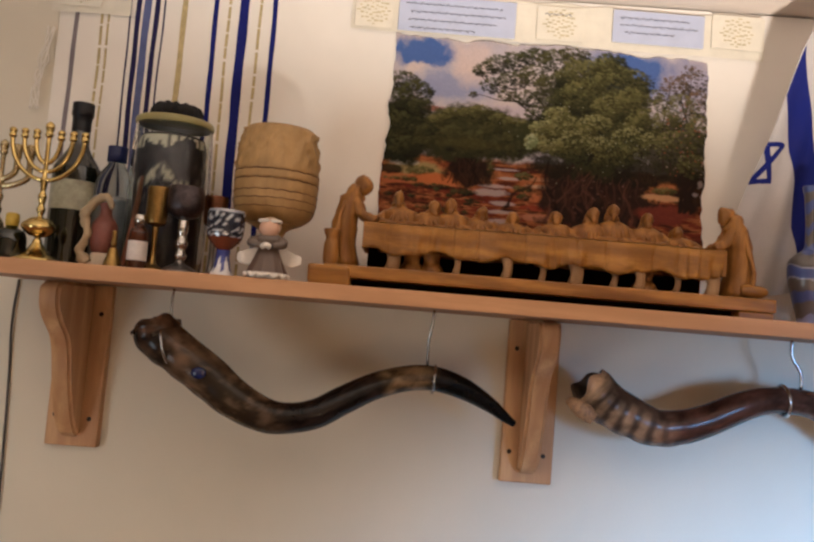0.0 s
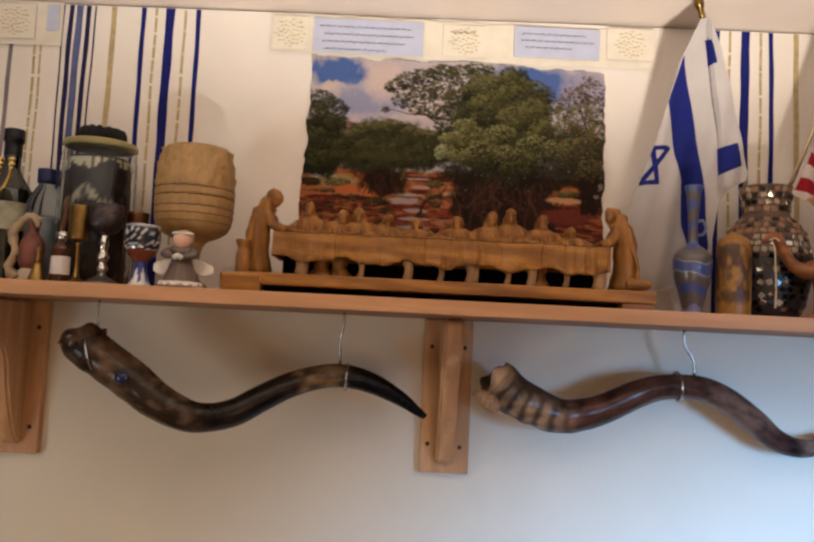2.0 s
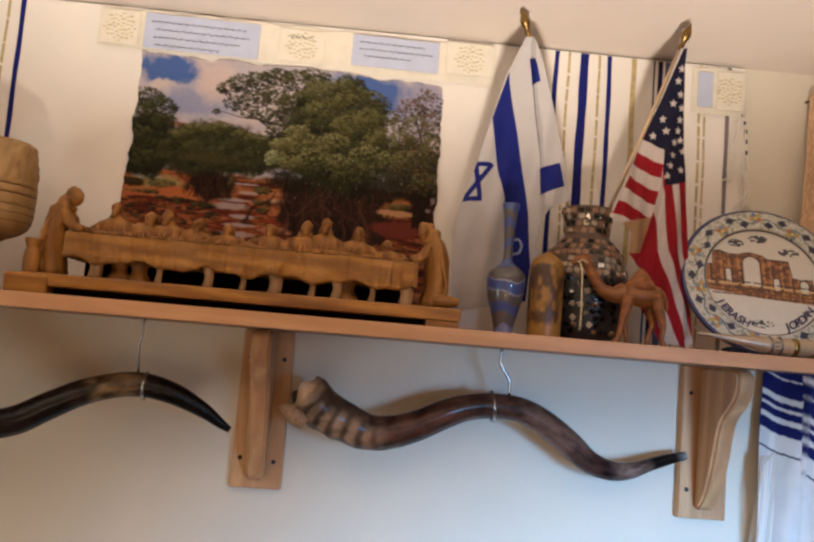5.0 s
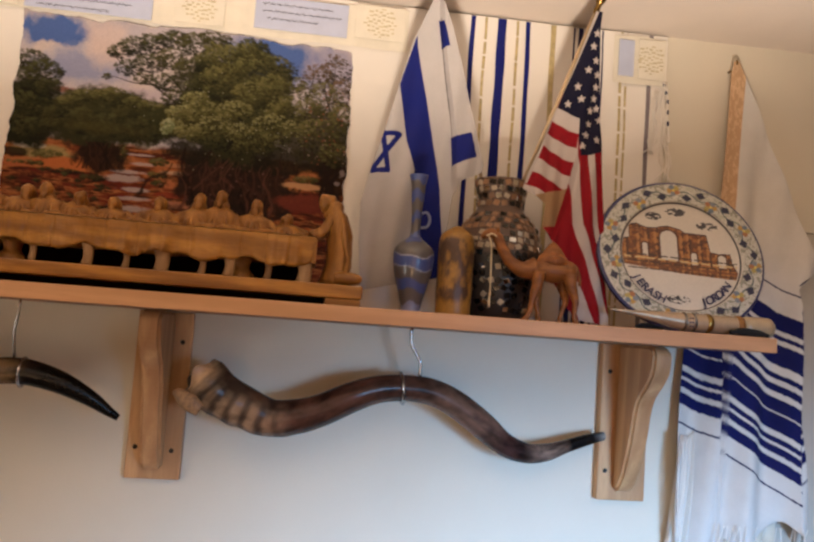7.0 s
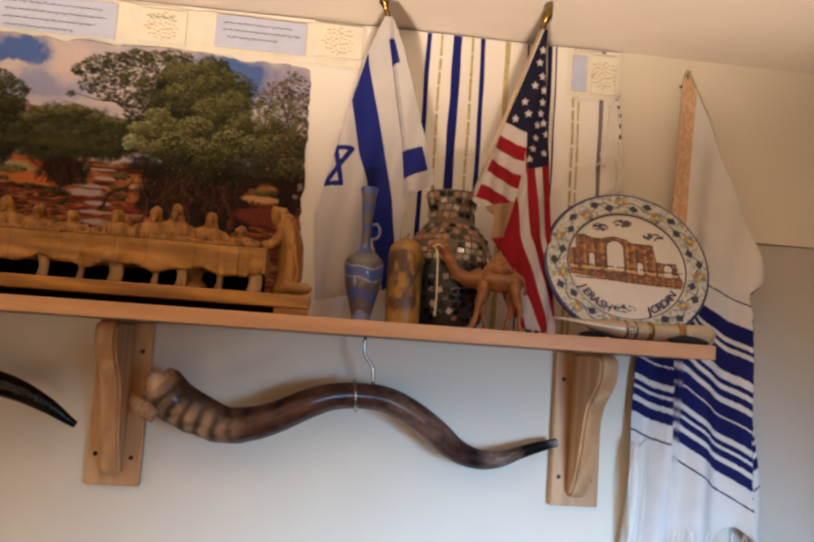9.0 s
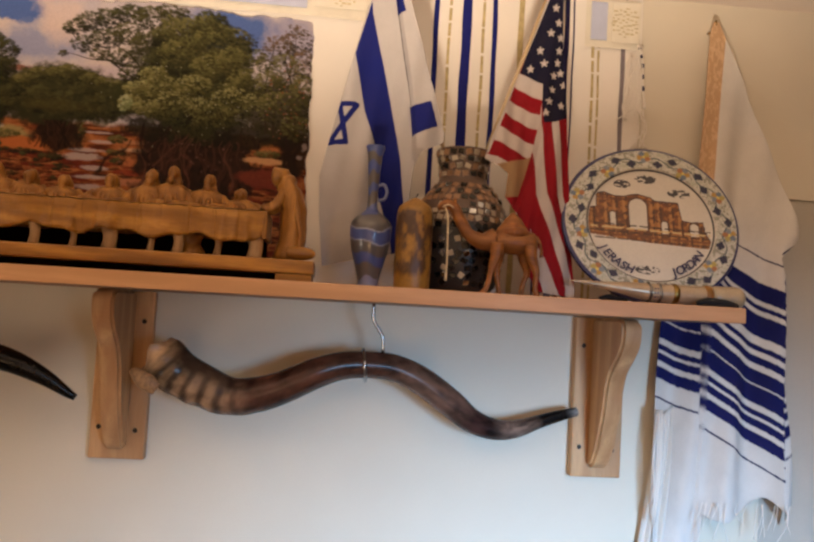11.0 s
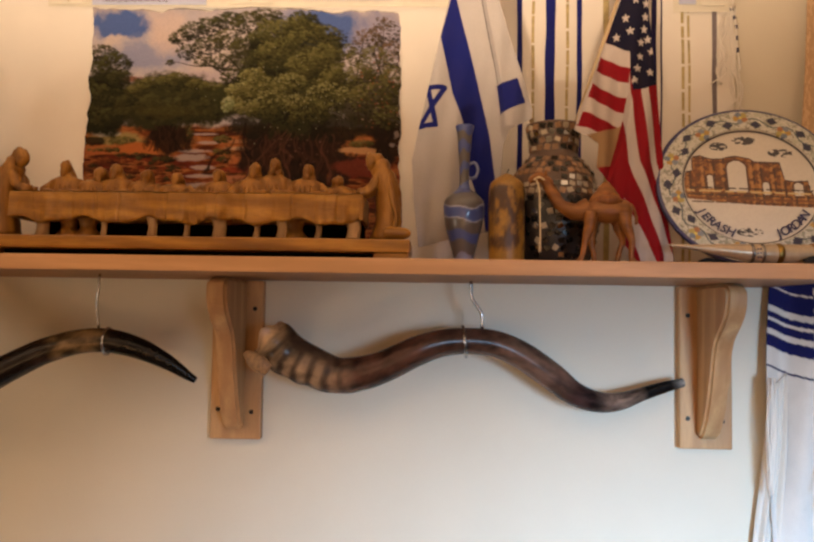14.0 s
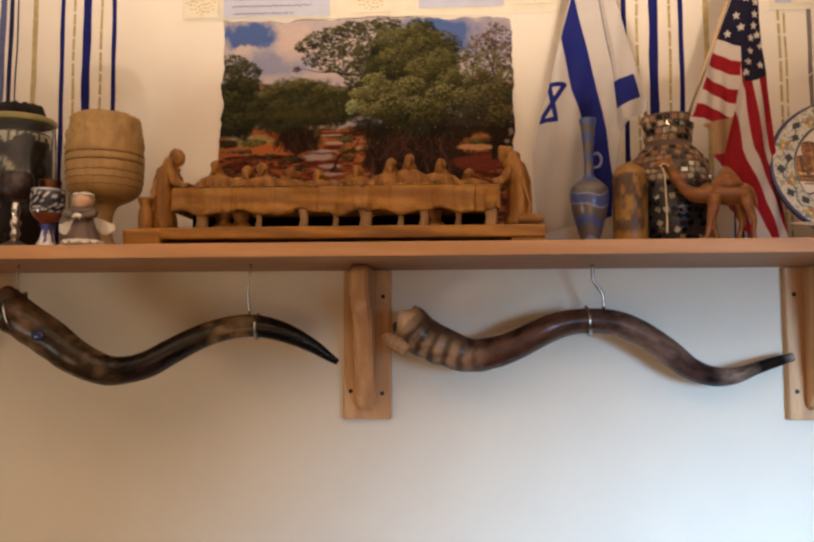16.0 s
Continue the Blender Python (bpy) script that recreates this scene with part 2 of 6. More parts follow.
def tube(points, radii, seg=12, steps=0, flat=1.0, twist=None):
    """A round bar along points, with a radius at each."""
    d = np.column_stack([np.array(points, float), np.broadcast_to(radii, len(points))])
    if steps:
        d = smooth_line(d, steps)
    p, r = d[:, :3], np.maximum(d[:, 3], 1e-5)
    tan = np.gradient(p, axis=0)
    tan /= np.linalg.norm(tan, axis=1)[:, None]
    up = np.array((0.0, -1.0, 0.0)) if abs(tan[:, 1]).max() < 0.9 else np.array((1.0, 0.0, 0.0))
    s = np.cross(tan, up)
    s /= np.linalg.norm(s, axis=1)[:, None]
    n = np.cross(s, tan)
    a = np.linspace(0, 2 * np.pi, seg, endpoint=False)
    g = p[:, None] + r[:, None, None] * (np.cos(a)[None, :, None] * s[:, None] + flat * np.sin(a)[None, :, None] * n[:, None])
    return (g, True, True)


def ball(at, r, seg=12, squash=(1, 1, 1)):
    t = np.linspace(0.06, np.pi - 0.06, max(6, seg // 2 + 1))
    a = np.linspace(0, 2 * np.pi, seg, endpoint=False)
    g = np.stack([np.sin(t)[:, None] * np.cos(a), np.sin(t)[:, None] * np.sin(a), np.repeat(-np.cos(t)[:, None], seg, 1)], -1)
    return (g * r * np.array(squash) + np.array(at), True, True)


def block(at, size, bevel=0.002, segments=2, jitter=0.0):
    """A box by its centre and size, with rounded edges."""
    bm = bmesh.new()
    bmesh.ops.create_cube(bm, size=1.0)
    for v in bm.verts:
        v.co = Vector((v.co.x * size[0] + at[0], v.co.y * size[1] + at[1], v.co.z * size[2] + at[2]))
        v.co += Vector([random.uniform(-jitter, jitter) for _ in range(3)])
    if bevel:
        bmesh.ops.bevel(bm, geom=bm.edges[:], offset=bevel, segments=segments, affect="EDGES", profile=0.6)
    return bm


def extruded(outline, x0, x1, bevel=0.0):
    """An outline of (y, z), drawn out from x0 to x1."""
    bm = bmesh.new()
    a = [bm.verts.new((x0, y, z)) for y, z in outline]
    b = [bm.verts.new((x1, y, z)) for y, z in outline]
    bm.faces.new(a)
    bm.faces.new(b[::-1])
    n = len(a)
    for i in range(n):
        bm.faces.new((a[i], b[i], b[(i + 1) % n], a[(i + 1) % n]))
    bmesh.ops.recalc_face_normals(bm, faces=bm.faces[:])
    if bevel:
        edges = [e for e in bm.edges if abs(e.verts[0].co.x - e.verts[1].co.x) < 1e-6]
        bmesh.ops.bevel(bm, geom=edges, offset=bevel, segments=3, affect="EDGES")
    return bm


def structure(name, bm, material, label="", category=""):
    ob = part(name, bm, material, None)
    return tagged(ob, label, category or name.split("_")[0], kind="structure")


def fold_noise(x, z, seed=0.0):
    """Slow, soft unevenness of hanging cloth, about -1 to 1."""
    return (np.sin(x * 9.0 + 2.0 * np.sin(z * 4.0 + seed)) * 0.5 + np.sin(x * 23.0 + z * 11.0 + seed * 2) * 0.3
            + np.sin(z * 31.0 - x * 17.0 + seed) * 0.2)


def value_noise(x, y, seed, octaves=4):
    """Layered value noise of arrays, 0 to 1."""
    table = np.random.RandomState(seed).rand(64, 64)
    total, amp, norm = np.zeros_like(x), 1.0, 0.0
    for o in range(octaves):
        xi, yi = np.floor(x).astype(int), np.floor(y).astype(int)
        fx, fy = x - xi, y - yi
        fx, fy = fx * fx * (3 - 2 * fx), fy * fy * (3 - 2 * fy)
        f = lambda i, j: table[(yi + j) % 64, (xi + i) % 64]
        total += amp * ((f(0, 0) * (1 - fx) + f(1, 0) * fx) * (1 - fy) + (f(0, 1) * (1 - fx) + f(1, 1) * fx) * fy)
        norm += amp
        x, y, amp = x * 2.03 + 7.1, y * 2.03 + 3.7, amp * 0.55
    return total / norm


def inside(poly, x, z):
    """Which points lie within the outline."""
    hit = np.zeros(x.shape, bool)
    n = len(poly)
    for i in range(n):
        (x1, z1), (x2, z2) = poly[i], poly[(i + 1) % n]
        if z1 == z2:
            continue
        hit ^= ((z1 > z) != (z2 > z)) & (x < (x2 - x1) * (z - z1) / (z2 - z1) + x1)
    return hit


def near_line(a, b, x, z, w):
    """Which points lie within w of the stretch from a to b."""
    dx, dz = b[0] - a[0], b[1] - a[1]
    t = np.clip(((x - a[0]) * dx + (z - a[1]) * dz) / (dx * dx + dz * dz), 0, 1)
    return np.hypot(x - a[0] - t * dx, z - a[1] - t * dz) < w


# ---- the room ----
FLOOR, BACK, LEFT, RIGHT = -0.05, -2.05, -2.4, 2.6


def ceiling_height(x):
    return 2.3205 + 0.0115 * x


def slab(name, lo, hi, material, label, category=""):
    size = [b - a for a, b in zip(lo, hi)]
    return structure(name, block([(a + b) / 2 for a, b in zip(lo, hi)], size, 0), material, label, category)


slab("floor", (LEFT - 0.1, BACK - 0.1, FLOOR - 0.1), (RIGHT + 0.1, 0.1, FLOOR), M_FLOOR, "brown wooden board floor")
bm = block(((LEFT + RIGHT) / 2, BACK / 2, 0), (RIGHT - LEFT + 0.2, -BACK + 0.2, 0.1), 0)
for v in bm.verts:
    v.co.z += ceiling_height(v.co.x) + 0.05
structure("ceiling", bm, M_CEIL, "matt cream painted ceiling", "ceiling")
# the shelf wall, with the opening of the door
DX0, DX1, DTOP = 1.13, 1.90, 1.978
slab("wall_north", (LEFT - 0.1, 0.0, FLOOR), (DX0, 0.1, 2.5), M_WALL, "off-white painted wall behind the shelf", "wall")
slab("wall_north_lintel", (DX0, 0.0, DTOP), (DX1, 0.1, 2.5), M_WALL, "off-white wall above the door", "wall")
slab("wall_north_east", (DX1, 0.0, FLOOR), (RIGHT + 0.1, 0.1, 2.5), M_WALL, "off-white wall beside the door", "wall")
slab("wall_west", (LEFT - 0.1, BACK, FLOOR), (LEFT, 0.0, 2.5), M_ROOM, "beige side wall", "wall")
slab("wall_east", (RIGHT, BACK, FLOOR), (RIGHT + 0.1, 0.0, 2.5), M_ROOM, "beige side wall", "wall")
WX0, WX1, WZ0, WZ1 = 0.89, 1.27, 1.15, 1.81
slab("wall_south", (LEFT - 0.1, BACK - 0.1, FLOOR), (WX0, BACK, 2.5), M_ROOM, "beige wall beside the window", "wall")
slab("wall_south_east", (WX1, BACK - 0.1, FLOOR), (RIGHT + 0.1, BACK, 2.5), M_ROOM, "beige wall beside the window", "wall")
slab("wall_south_sill", (WX0, BACK - 0.1, FLOOR), (WX1, BACK, WZ0), M_ROOM, "beige wall below the window", "wall")
slab("wall_south_lintel", (WX0, BACK - 0.1, WZ1), (WX1, BACK, 2.5), M_ROOM, "beige wall above the window", "wall")
slab("door_1", (DX0 + 0.003, 0.005, FLOOR), (DX1 - 0.003, 0.045, DTOP - 0.0012), M_DOOR, "flat grey-beige painted door, shut", "door")

# ---- shelf and brackets ----
SH_B, SH_T, SH_F = 1.738, 1.760, -0.300
shelf = thing("wall_shelf", (0.0, 0.0, SH_B), "long pale pine board shelf on wooden brackets", "shelf")
part("board", block((0.009, SH_F / 2 + 0.0005, (SH_T - SH_B) / 2), (1.838, -SH_F - 0.007, SH_T - SH_B), 0.001, 2), M_SHELF, shelf)
# added strip that the shelf itself lacks, coloured paler than the board
part("front_edge", block((0.009, SH_F + 0.0018, (SH_T - SH_B) / 2), (1.838, 0.0036, SH_T - SH_B), 0.0014, 2), M_EDGE, shelf, "added front strip, coloured paler than the board")


def bracket():
    ob = thing("shelf_bracket", (0.0, 0.0, 1.458), "pale pine shelf bracket with a curved brace", "bracket", "brackets under the shelf")
    h = SH_B - 1.458 - 0.001
    part("wall_plate", block((0, -0.010, h / 2), (0.090, 0.0195, h), 0.003, 2), M_PINE_Z, ob)
    curve = [(-0.0205, h), (-0.140, h), (-0.157, h - 0.004), (-0.165, h - 0.016), (-0.160, h - 0.042), (-0.140, h - 0.064), (-0.112, h - 0.086),
             (-0.098, h - 0.112), (-0.090, h - 0.142), (-0.078, h - 0.176), (-0.062, h - 0.210), (-0.044, h - 0.234), (-0.030, h - 0.243), (-0.0205, h - 0.242)]
    curve = [(y, h + (z - h) * 1.07) for y, z in curve]
    line = [tuple(q) for q in smooth_line(np.array(curve[1:-1]), 4)]
    part("brace", extruded([curve[0]] + line + [curve[-1]], -0.0165, 0.0165, 0.005), M_PINE_Z, ob)
    for x, z in ((-0.031, 0.052), (0.028, 0.048), (0.030, h - 0.050), (-0.030, h - 0.050)):
        bm = bmesh.new()
        bmesh.ops.create_cone(bm, cap_ends=True, segments=12, radius1=0.0042, radius2=0.0034, depth=0.002)
        bmesh.ops.transform(bm, matrix=pose(x, -0.0208, z, 90), verts=bm.verts[:])
        part("screw", bm, M_SCREW, ob, "dark sunk screw head")
    return ob


first = bracket()
copy_thing(first, pose(-0.785, 0, 1.458))
copy_thing(first, pose(0.816, 0, 1.458))

# ---- cloth on the wall ----
CX0, CX1 = -0.893, 0.872


def drape(x, z):
    return -0.006 - 0.0022 * (1 + fold_noise(x, z, 0.7))


wall_cloth = thing("wall_cloth", (0, 0, SH_T), "white striped prayer shawl pinned flat along the wall", "cloth")
xs, ts = np.meshgrid(np.linspace(CX0, CX1, 240), np.linspace(0, 1, 60))
zs = (ceiling_height(xs) - 0.004) * ts + (SH_T + 0.002) * (1 - ts)
surf("sheet", [(np.stack([xs, drape(xs, zs), zs - SH_T], -1), False, False)], M_CLOTH, wall_cloth)


def stripe(x0, width, material, dashed=False, seed=0):
    """A woven stripe from top to bottom, or the dashes of a broken one."""
    rnd = random.Random(seed + int(x0 * 1000))
    top, cuts, z = ceiling_height(x0) - 0.005, [], SH_T + 0.004
    while z < top:
        n = rnd.uniform(0.018, 0.05) if dashed else top - z
        cuts.append((z, min(top, z + n)))
        z += n + (rnd.uniform(0.002, 0.006) if dashed else 1)
    grids = []
    for a, b in cuts:
        zz = np.linspace(a, b, 6 if dashed else 60)
        xc = x0 + 0.0008 * np.sin(zz * 13 + x0 * 40) + 0.0004 * np.sin(zz * 41 + x0 * 90)
        w = width * (1 + 0.05 * np.sin(zz * 60 + x0 * 9))
        x = np.stack([xc - w / 2, xc, xc + w / 2], 1)
        z3 = np.stack([zz] * 3, 1)
        grids.append((np.stack([x, drape(x, z3) - 0.0007, z3 - SH_T], -1), False, False))
    surf("stripe", grids, material, wall_cloth)


for x0, w, m, d in ((-0.862, 0.008, M_GREY, 0), (-0.816, 0.005, M_GOLDTH, 1), (-0.804, 0.004, M_GOLDTH, 1), (-0.765, 0.003, M_NAVY, 0), (-0.751, 0.009, M_NAVY, 0),
                    (-0.736, 0.013, M_SLATE, 0), (-0.719, 0.009, M_NAVY, 0), (-0.706, 0.003, M_NAVY, 0), (-0.670, 0.010, M_GOLDTH, 0), (-0.612, 0.009, M_BLUE, 0),
                    (-0.588, 0.005, M_GOLDTH, 1), (-0.562, 0.017, M_BLUE, 0), (-0.533, 0.005, M_GOLDTH, 1), (-0.507, 0.009, M_BLUE, 0), (0.494, 0.009, M_BLUE, 0),
                    (0.518, 0.005, M_GOLDTH, 1), (0.548, 0.017, M_BLUE, 0), (0.578, 0.005, M_GOLDTH, 1), (0.599, 0.009, M_BLUE, 0), (0.648, 0.010, M_GOLDTH, 0),
                    (0.688, 0.003, M_NAVY, 0), (0.700, 0.009, M_NAVY, 0), (0.716, 0.013, M_SLATE, 0), (0.731, 0.009, M_NAVY, 0), (0.744, 0.003, M_NAVY, 0),
                    (0.782, 0.005, M_GOLDTH, 1), (0.793, 0.004, M_GOLDTH, 1), (0.838, 0.008, M_GREY, 0)):
    stripe(x0, w, m, d)


def tassel(x, top, length, lean, seed):
    rnd = random.Random(seed)
    grids = []
    for _ in range(6):
        k = [(x + rnd.uniform(-0.006, 0.006) + lean * u + 0.012 * math.sin(u * 7 + rnd.uniform(0, 6)) * u, -0.013 - rnd.uniform(0, 0.008), top - length * u - SH_T)
             for u in (0, 0.2, 0.4, 0.6, 0.8, 1.0)]
        grids.append(tube(k, 0.0011, 6, 4))
    surf("tassel", grids, M_CLOTH, wall_cloth, "knotted white fringe cords")


tassel(-0.900, 2.190, 0.150, -0.018, 1)
tassel(0.866, 2.235, 0.190, 0.006, 2)
tassel(0.852, 2.215, 0.120, -0.008, 3)

# black and white twisted cord beside the fringe
cord_line = smooth_line(np.array([(0.864, -0.016, 2.236 - SH_T), (0.872, -0.018, 2.205 - SH_T), (0.874, -0.018, 2.165 - SH_T), (0.880, -0.017, 2.120 - SH_T)]), 16)
surf("cord", [tube(cord_line, 0.0022, 8)], M_CLOTH, wall_cloth, "white twisted cord")
surf("cord_wrap", [tube(cord_line[k:k + 4], 0.0027, 8) for k in range(2, 42, 8)], M_INK, wall_cloth, "dark wraps round the cord")

# ---- banner of cards above the picture ----


def card_strip(name, x0, x1, z0, z1, label):
    ob = thing(name, ((x0 + x1) / 2, -0.014, z0), label, "banner")
    n = 60
    x = np.linspace(x0, x1, n)
    rows = []
    for v in np.linspace(0, 1, 5):
        zlow, ztop = z0 + 0.0006 * np.sin(x * 30), np.minimum(z1 + 0.0018 * np.sin(x * 70 + 1), ceiling_height(x) - 0.003)
        z = zlow * (1 - v) + ztop * v
        rows.append(np.stack([x - (x0 + x1) / 2, 0.0006 * np.sin(x * 14), z - z0], -1))
    surf("backing", [(np.array(rows), False, False)], M_PAPER, ob, "glossy cream plastic-covered paper")
    return ob


def card(parent, x0, x1, z0, z1, material, label, lines=0, rosette=False, seed=0):
    ox, oz = parent.location.x, parent.location.z
    bm = block(((x0 + x1) / 2 - ox, -0.0042, (z0 + z1) / 2 - oz), (x1 - x0, 0.0012, z1 - z0), 0.0004, 1)
    c = part("card", bm, material, parent, label)
    rnd = random.Random(seed)
    for i in range(lines):
        z = z1 - (z1 - z0) * (0.24 + 0.22 * i) - oz
        a, b = x0 + 0.012 + rnd.uniform(0, 0.012) * (i > 0), x1 - 0.008 - rnd.uniform(0, 0.02) * (i + 1)
        xs_ = np.linspace(a - ox, b - ox, 240)
        grid = [np.stack([xs_, np.full(240, -0.0056), z + (0.0011 * np.sin(xs_ * 1150 + i + 2 * np.sin(xs_ * 170)) + 0.0006 * np.sin(xs_ * 430)) * (0.35 + np.abs(np.sin(xs_ * 71 + i))) + o * (0.5 + 0.7 * np.abs(np.sin(xs_ * 260 + i)))], -1) for o in (-0.0007, 0.0007)]
        surf("script_bar", [(np.array(grid), False, False)], M_INK, c)
    if rosette:
        cx, cz = (x0 + x1) / 2 - ox, (z0 + z1) / 2 - oz
        for k in range(40):
            a, r = k * 2.4, 0.0045 * math.sqrt(k + 0.3)
            bm = block((cx + max(-0.45, min(0.45, r * math.cos(a) / (x1 - x0))) * (x1 - x0), -0.0052, cz + max(-0.42, min(0.42, r * math.sin(a) / (z1 - z0))) * (z1 - z0)), (0.0042 + 0.002 * (k % 3), 0.0008, 0.0022 + 0.001 * (k % 2)), 0.0003, 1)
            part("flourish", bm, M_LACE, c)


banner = card_strip("card_banner", -0.368, 0.374, 2.234, 2.309, "long strip of cream cards with handwritten script in clear plastic")
card(banner, -0.362, -0.294, 2.238, 2.303, M_PAPER, "cream card with lace print", 0, True)
card(banner, -0.284, -0.074, 2.236, 2.303, M_CARD, "pale blue card with dark script", 4, False, 1)
card(banner, -0.036, 0.048, 2.240, 2.302, M_PAPER, "cream card with lace print", 1, True, 5)
card(banner, 0.100, 0.264, 2.246, 2.306, M_CARD, "pale blue card with dark script", 3, False, 2)
card(banner, 0.278, 0.368, 2.250, 2.312, M_PAPER, "cream card with lace print", 0, True)
strip_l = card_strip("card_strip", -0.905, -0.764, 2.222, 2.310, "cream card strip in clear plastic on the shawl")
card(strip_l, -0.792, -0.770, 2.250, 2.300, M_CARD, "pale blue card", 0)
card(strip_l, -0.890, -0.815, 2.232, 2.300, M_PAPER, "cream card with lace print", 0, True)
strip_r = card_strip("card_strip", 0.764, 0.868, 2.226, 2.318, "cream card strip in clear plastic on the shawl")
card(strip_r, 0.773, 0.803, 2.238, 2.308, M_CARD, "pale blue card", 0)
card(strip_r, 0.812, 0.860, 2.236, 2.312, M_PAPER, "cream card with lace print", 0, True)


# ---- the landscape poster ----
def poster():
    nx, nz = 620, 480
    u, v = np.meshgrid(np.linspace(0, 1, nx), np.linspace(0, 1, nz))
    px, pz = u * 905, v * 700  # about 0.62 mm each
    N = lambda s, seed, o=4: value_noise(px / s, pz / s, seed, o)
    col = np.zeros((nz, nx, 3))

    def lay(mask, rgb, alpha=1.0):
        m = (np.clip(mask, 0, 1) * alpha)[..., None]
        col[:] = col * (1 - m) + np.array(lin(rgb)) * m

    def soft(d, w=6.0):
        return np.clip(0.5 + d / (2 * w), 0, 1)

    def blob(cx, cz, rx, rz, rough=0.5, s=28, seed=3, w=0.05):
        d = 1 - np.hypot((px - cx) / rx, (pz - cz) / rz) + (N(s, seed) - 0.5) * 2 * rough
        return np.clip(0.5 + d / (2 * w), 0, 1)

    rnd = np.random.RandomState(12)

    def dab(cx, cz, rx, rz, rgb, alpha):
        i0, i1 = np.searchsorted(px[0], (cx - rx, cx + rx))
        j0, j1 = np.searchsorted(pz[:, 0], (cz - rz, cz + rz))
        if i1 <= i0 or j1 <= j0:
            return
        m = np.clip(1.6 - 1.6 * np.hypot((px[j0:j1, i0:i1] - cx) / rx, (pz[j0:j1, i0:i1] - cz) / rz), 0, 1)[..., None] * alpha
        col[j0:j1, i0:i1] = col[j0:j1, i0:i1] * (1 - m) + np.array(lin(rgb)) * m

    def leaves(cx, cz, rx, rz, n, tones, size=6.0, alpha=0.8, lit=0.6):
        """A clump of foliage: dabs that are lighter towards the upper left."""
        for _ in range(n):
            a, r = rnd.uniform(0, 6.283), math.sqrt(rnd.rand())
            dx, dz = r * math.cos(a), r * math.sin(a)
            k = np.clip(0.5 - lit * (0.45 * dx + 0.75 * dz) + rnd.normal(0, 0.22), 0, 0.999) * (len(tones) - 1)
            c0, c1 = np.array(tones[int(k)]), np.array(tones[int(k) + 1])
            s = size * rnd.uniform(0.6, 1.5)
            dab(cx + dx * rx, cz + dz * rz, s * rnd.uniform(0.8, 1.7), s * rnd.uniform(0.6, 1.1), c0 + (c1 - c0) * (k % 1), alpha * rnd.uniform(0.5, 1))

    GREEN = ((43, 42, 24), (68, 66, 37), (96, 92, 53), (126, 121, 73), (162, 158, 108))
    DEEP = ((30, 29, 19), (46, 46, 28), (66, 66, 39), (90, 90, 54))
    RUST = ((40, 30, 20), (66, 56, 34), (92, 76, 46), (128, 100, 74), (170, 142, 122))
    EARTH = ((64, 30, 20), (100, 50, 30), (140, 78, 44), (178, 108, 62))

    def line(x0, z0, x1, z1, r0, r1, rgb, alpha=0.85, wob=6.0):
        for s in np.linspace(0, 1, int(8 + math.hypot(x1 - x0, z1 - z0) / 3)):
            dab(x0 + (x1 - x0) * s + wob * math.sin(s * 8 + x0), z0 + (z1 - z0) * s + 0.5 * wob * math.sin(s * 11 + z0), r0 + (r1 - r0) * s, r0 + (r1 - r0) * s, rgb, alpha)

    # sky: blue patches above heaped pale clouds
    lay(np.ones_like(u), (206, 196, 204))
    lay(soft((N(110, 1) - 0.48) * 260, 50), (226, 208, 200), 0.8)
    lay(blob(84, 44, 92, 40, 0.45, 34, 5, 0.22), (84, 116, 184), 0.95)
    lay(blob(100, 96, 74, 22, 0.6, 26, 55, 0.2), (232, 214, 206), 0.9)
    lay(blob(170, 130, 120, 44, 0.5, 36, 7, 0.35), (150, 160, 200), 0.75)
    lay(blob(225, 60, 60, 60, 0.5, 36, 6, 0.3), (234, 210, 200), 0.7)
    lay(blob(330, 190, 80, 20, 0.5, 26, 56, 0.3), (206, 190, 200), 0.8)
    lay(blob(700, 50, 130, 70, 0.4, 40, 8, 0.3), (86, 116, 182), 0.95)
    lay(blob(850, 70, 80, 70, 0.5, 30, 9, 0.3), (176, 170, 192), 0.85)
    lay(blob(128, 198, 30, 8, 0.3, 12, 57, 0.3), (176, 112, 92), 0.9)
    # ground first, so that the hedges stand before it
    g = soft(pz - 330 + (N(60, 16) - 0.5) * 20, 5)
    lay(g, (160, 92, 52))
    bands = value_noise(px / 60, pz / 13, 17, 4)
    lay(g * soft((bands - 0.52) * 100, 10), (190, 124, 74))
    lay(g * soft((0.42 - bands) * 100, 8), (98, 48, 32))
    b2 = value_noise(px / 40 + 9, pz / 8, 18, 4)
    lay(g * soft((b2 - 0.58) * 100, 7) * soft(pz - 410, 16), (122, 50, 36), 0.85)
    lay(g * soft((0.40 - b2) * 100, 7) * soft(pz - 410, 16), (62, 32, 24), 0.85)
    lay(blob(95, 366, 78, 18, 0.35, 20, 19, 0.2), (176, 158, 104), 0.9)
    lay(blob(60, 352, 40, 8, 0.35, 16, 58, 0.2), (206, 202, 190), 0.8)
    leaves(110, 372, 40, 12, 120, GREEN[1:4], 4.5, 0.7)
    lay(blob(165, 392, 86, 16, 0.35, 22, 59, 0.2), (204, 122, 66), 0.95)
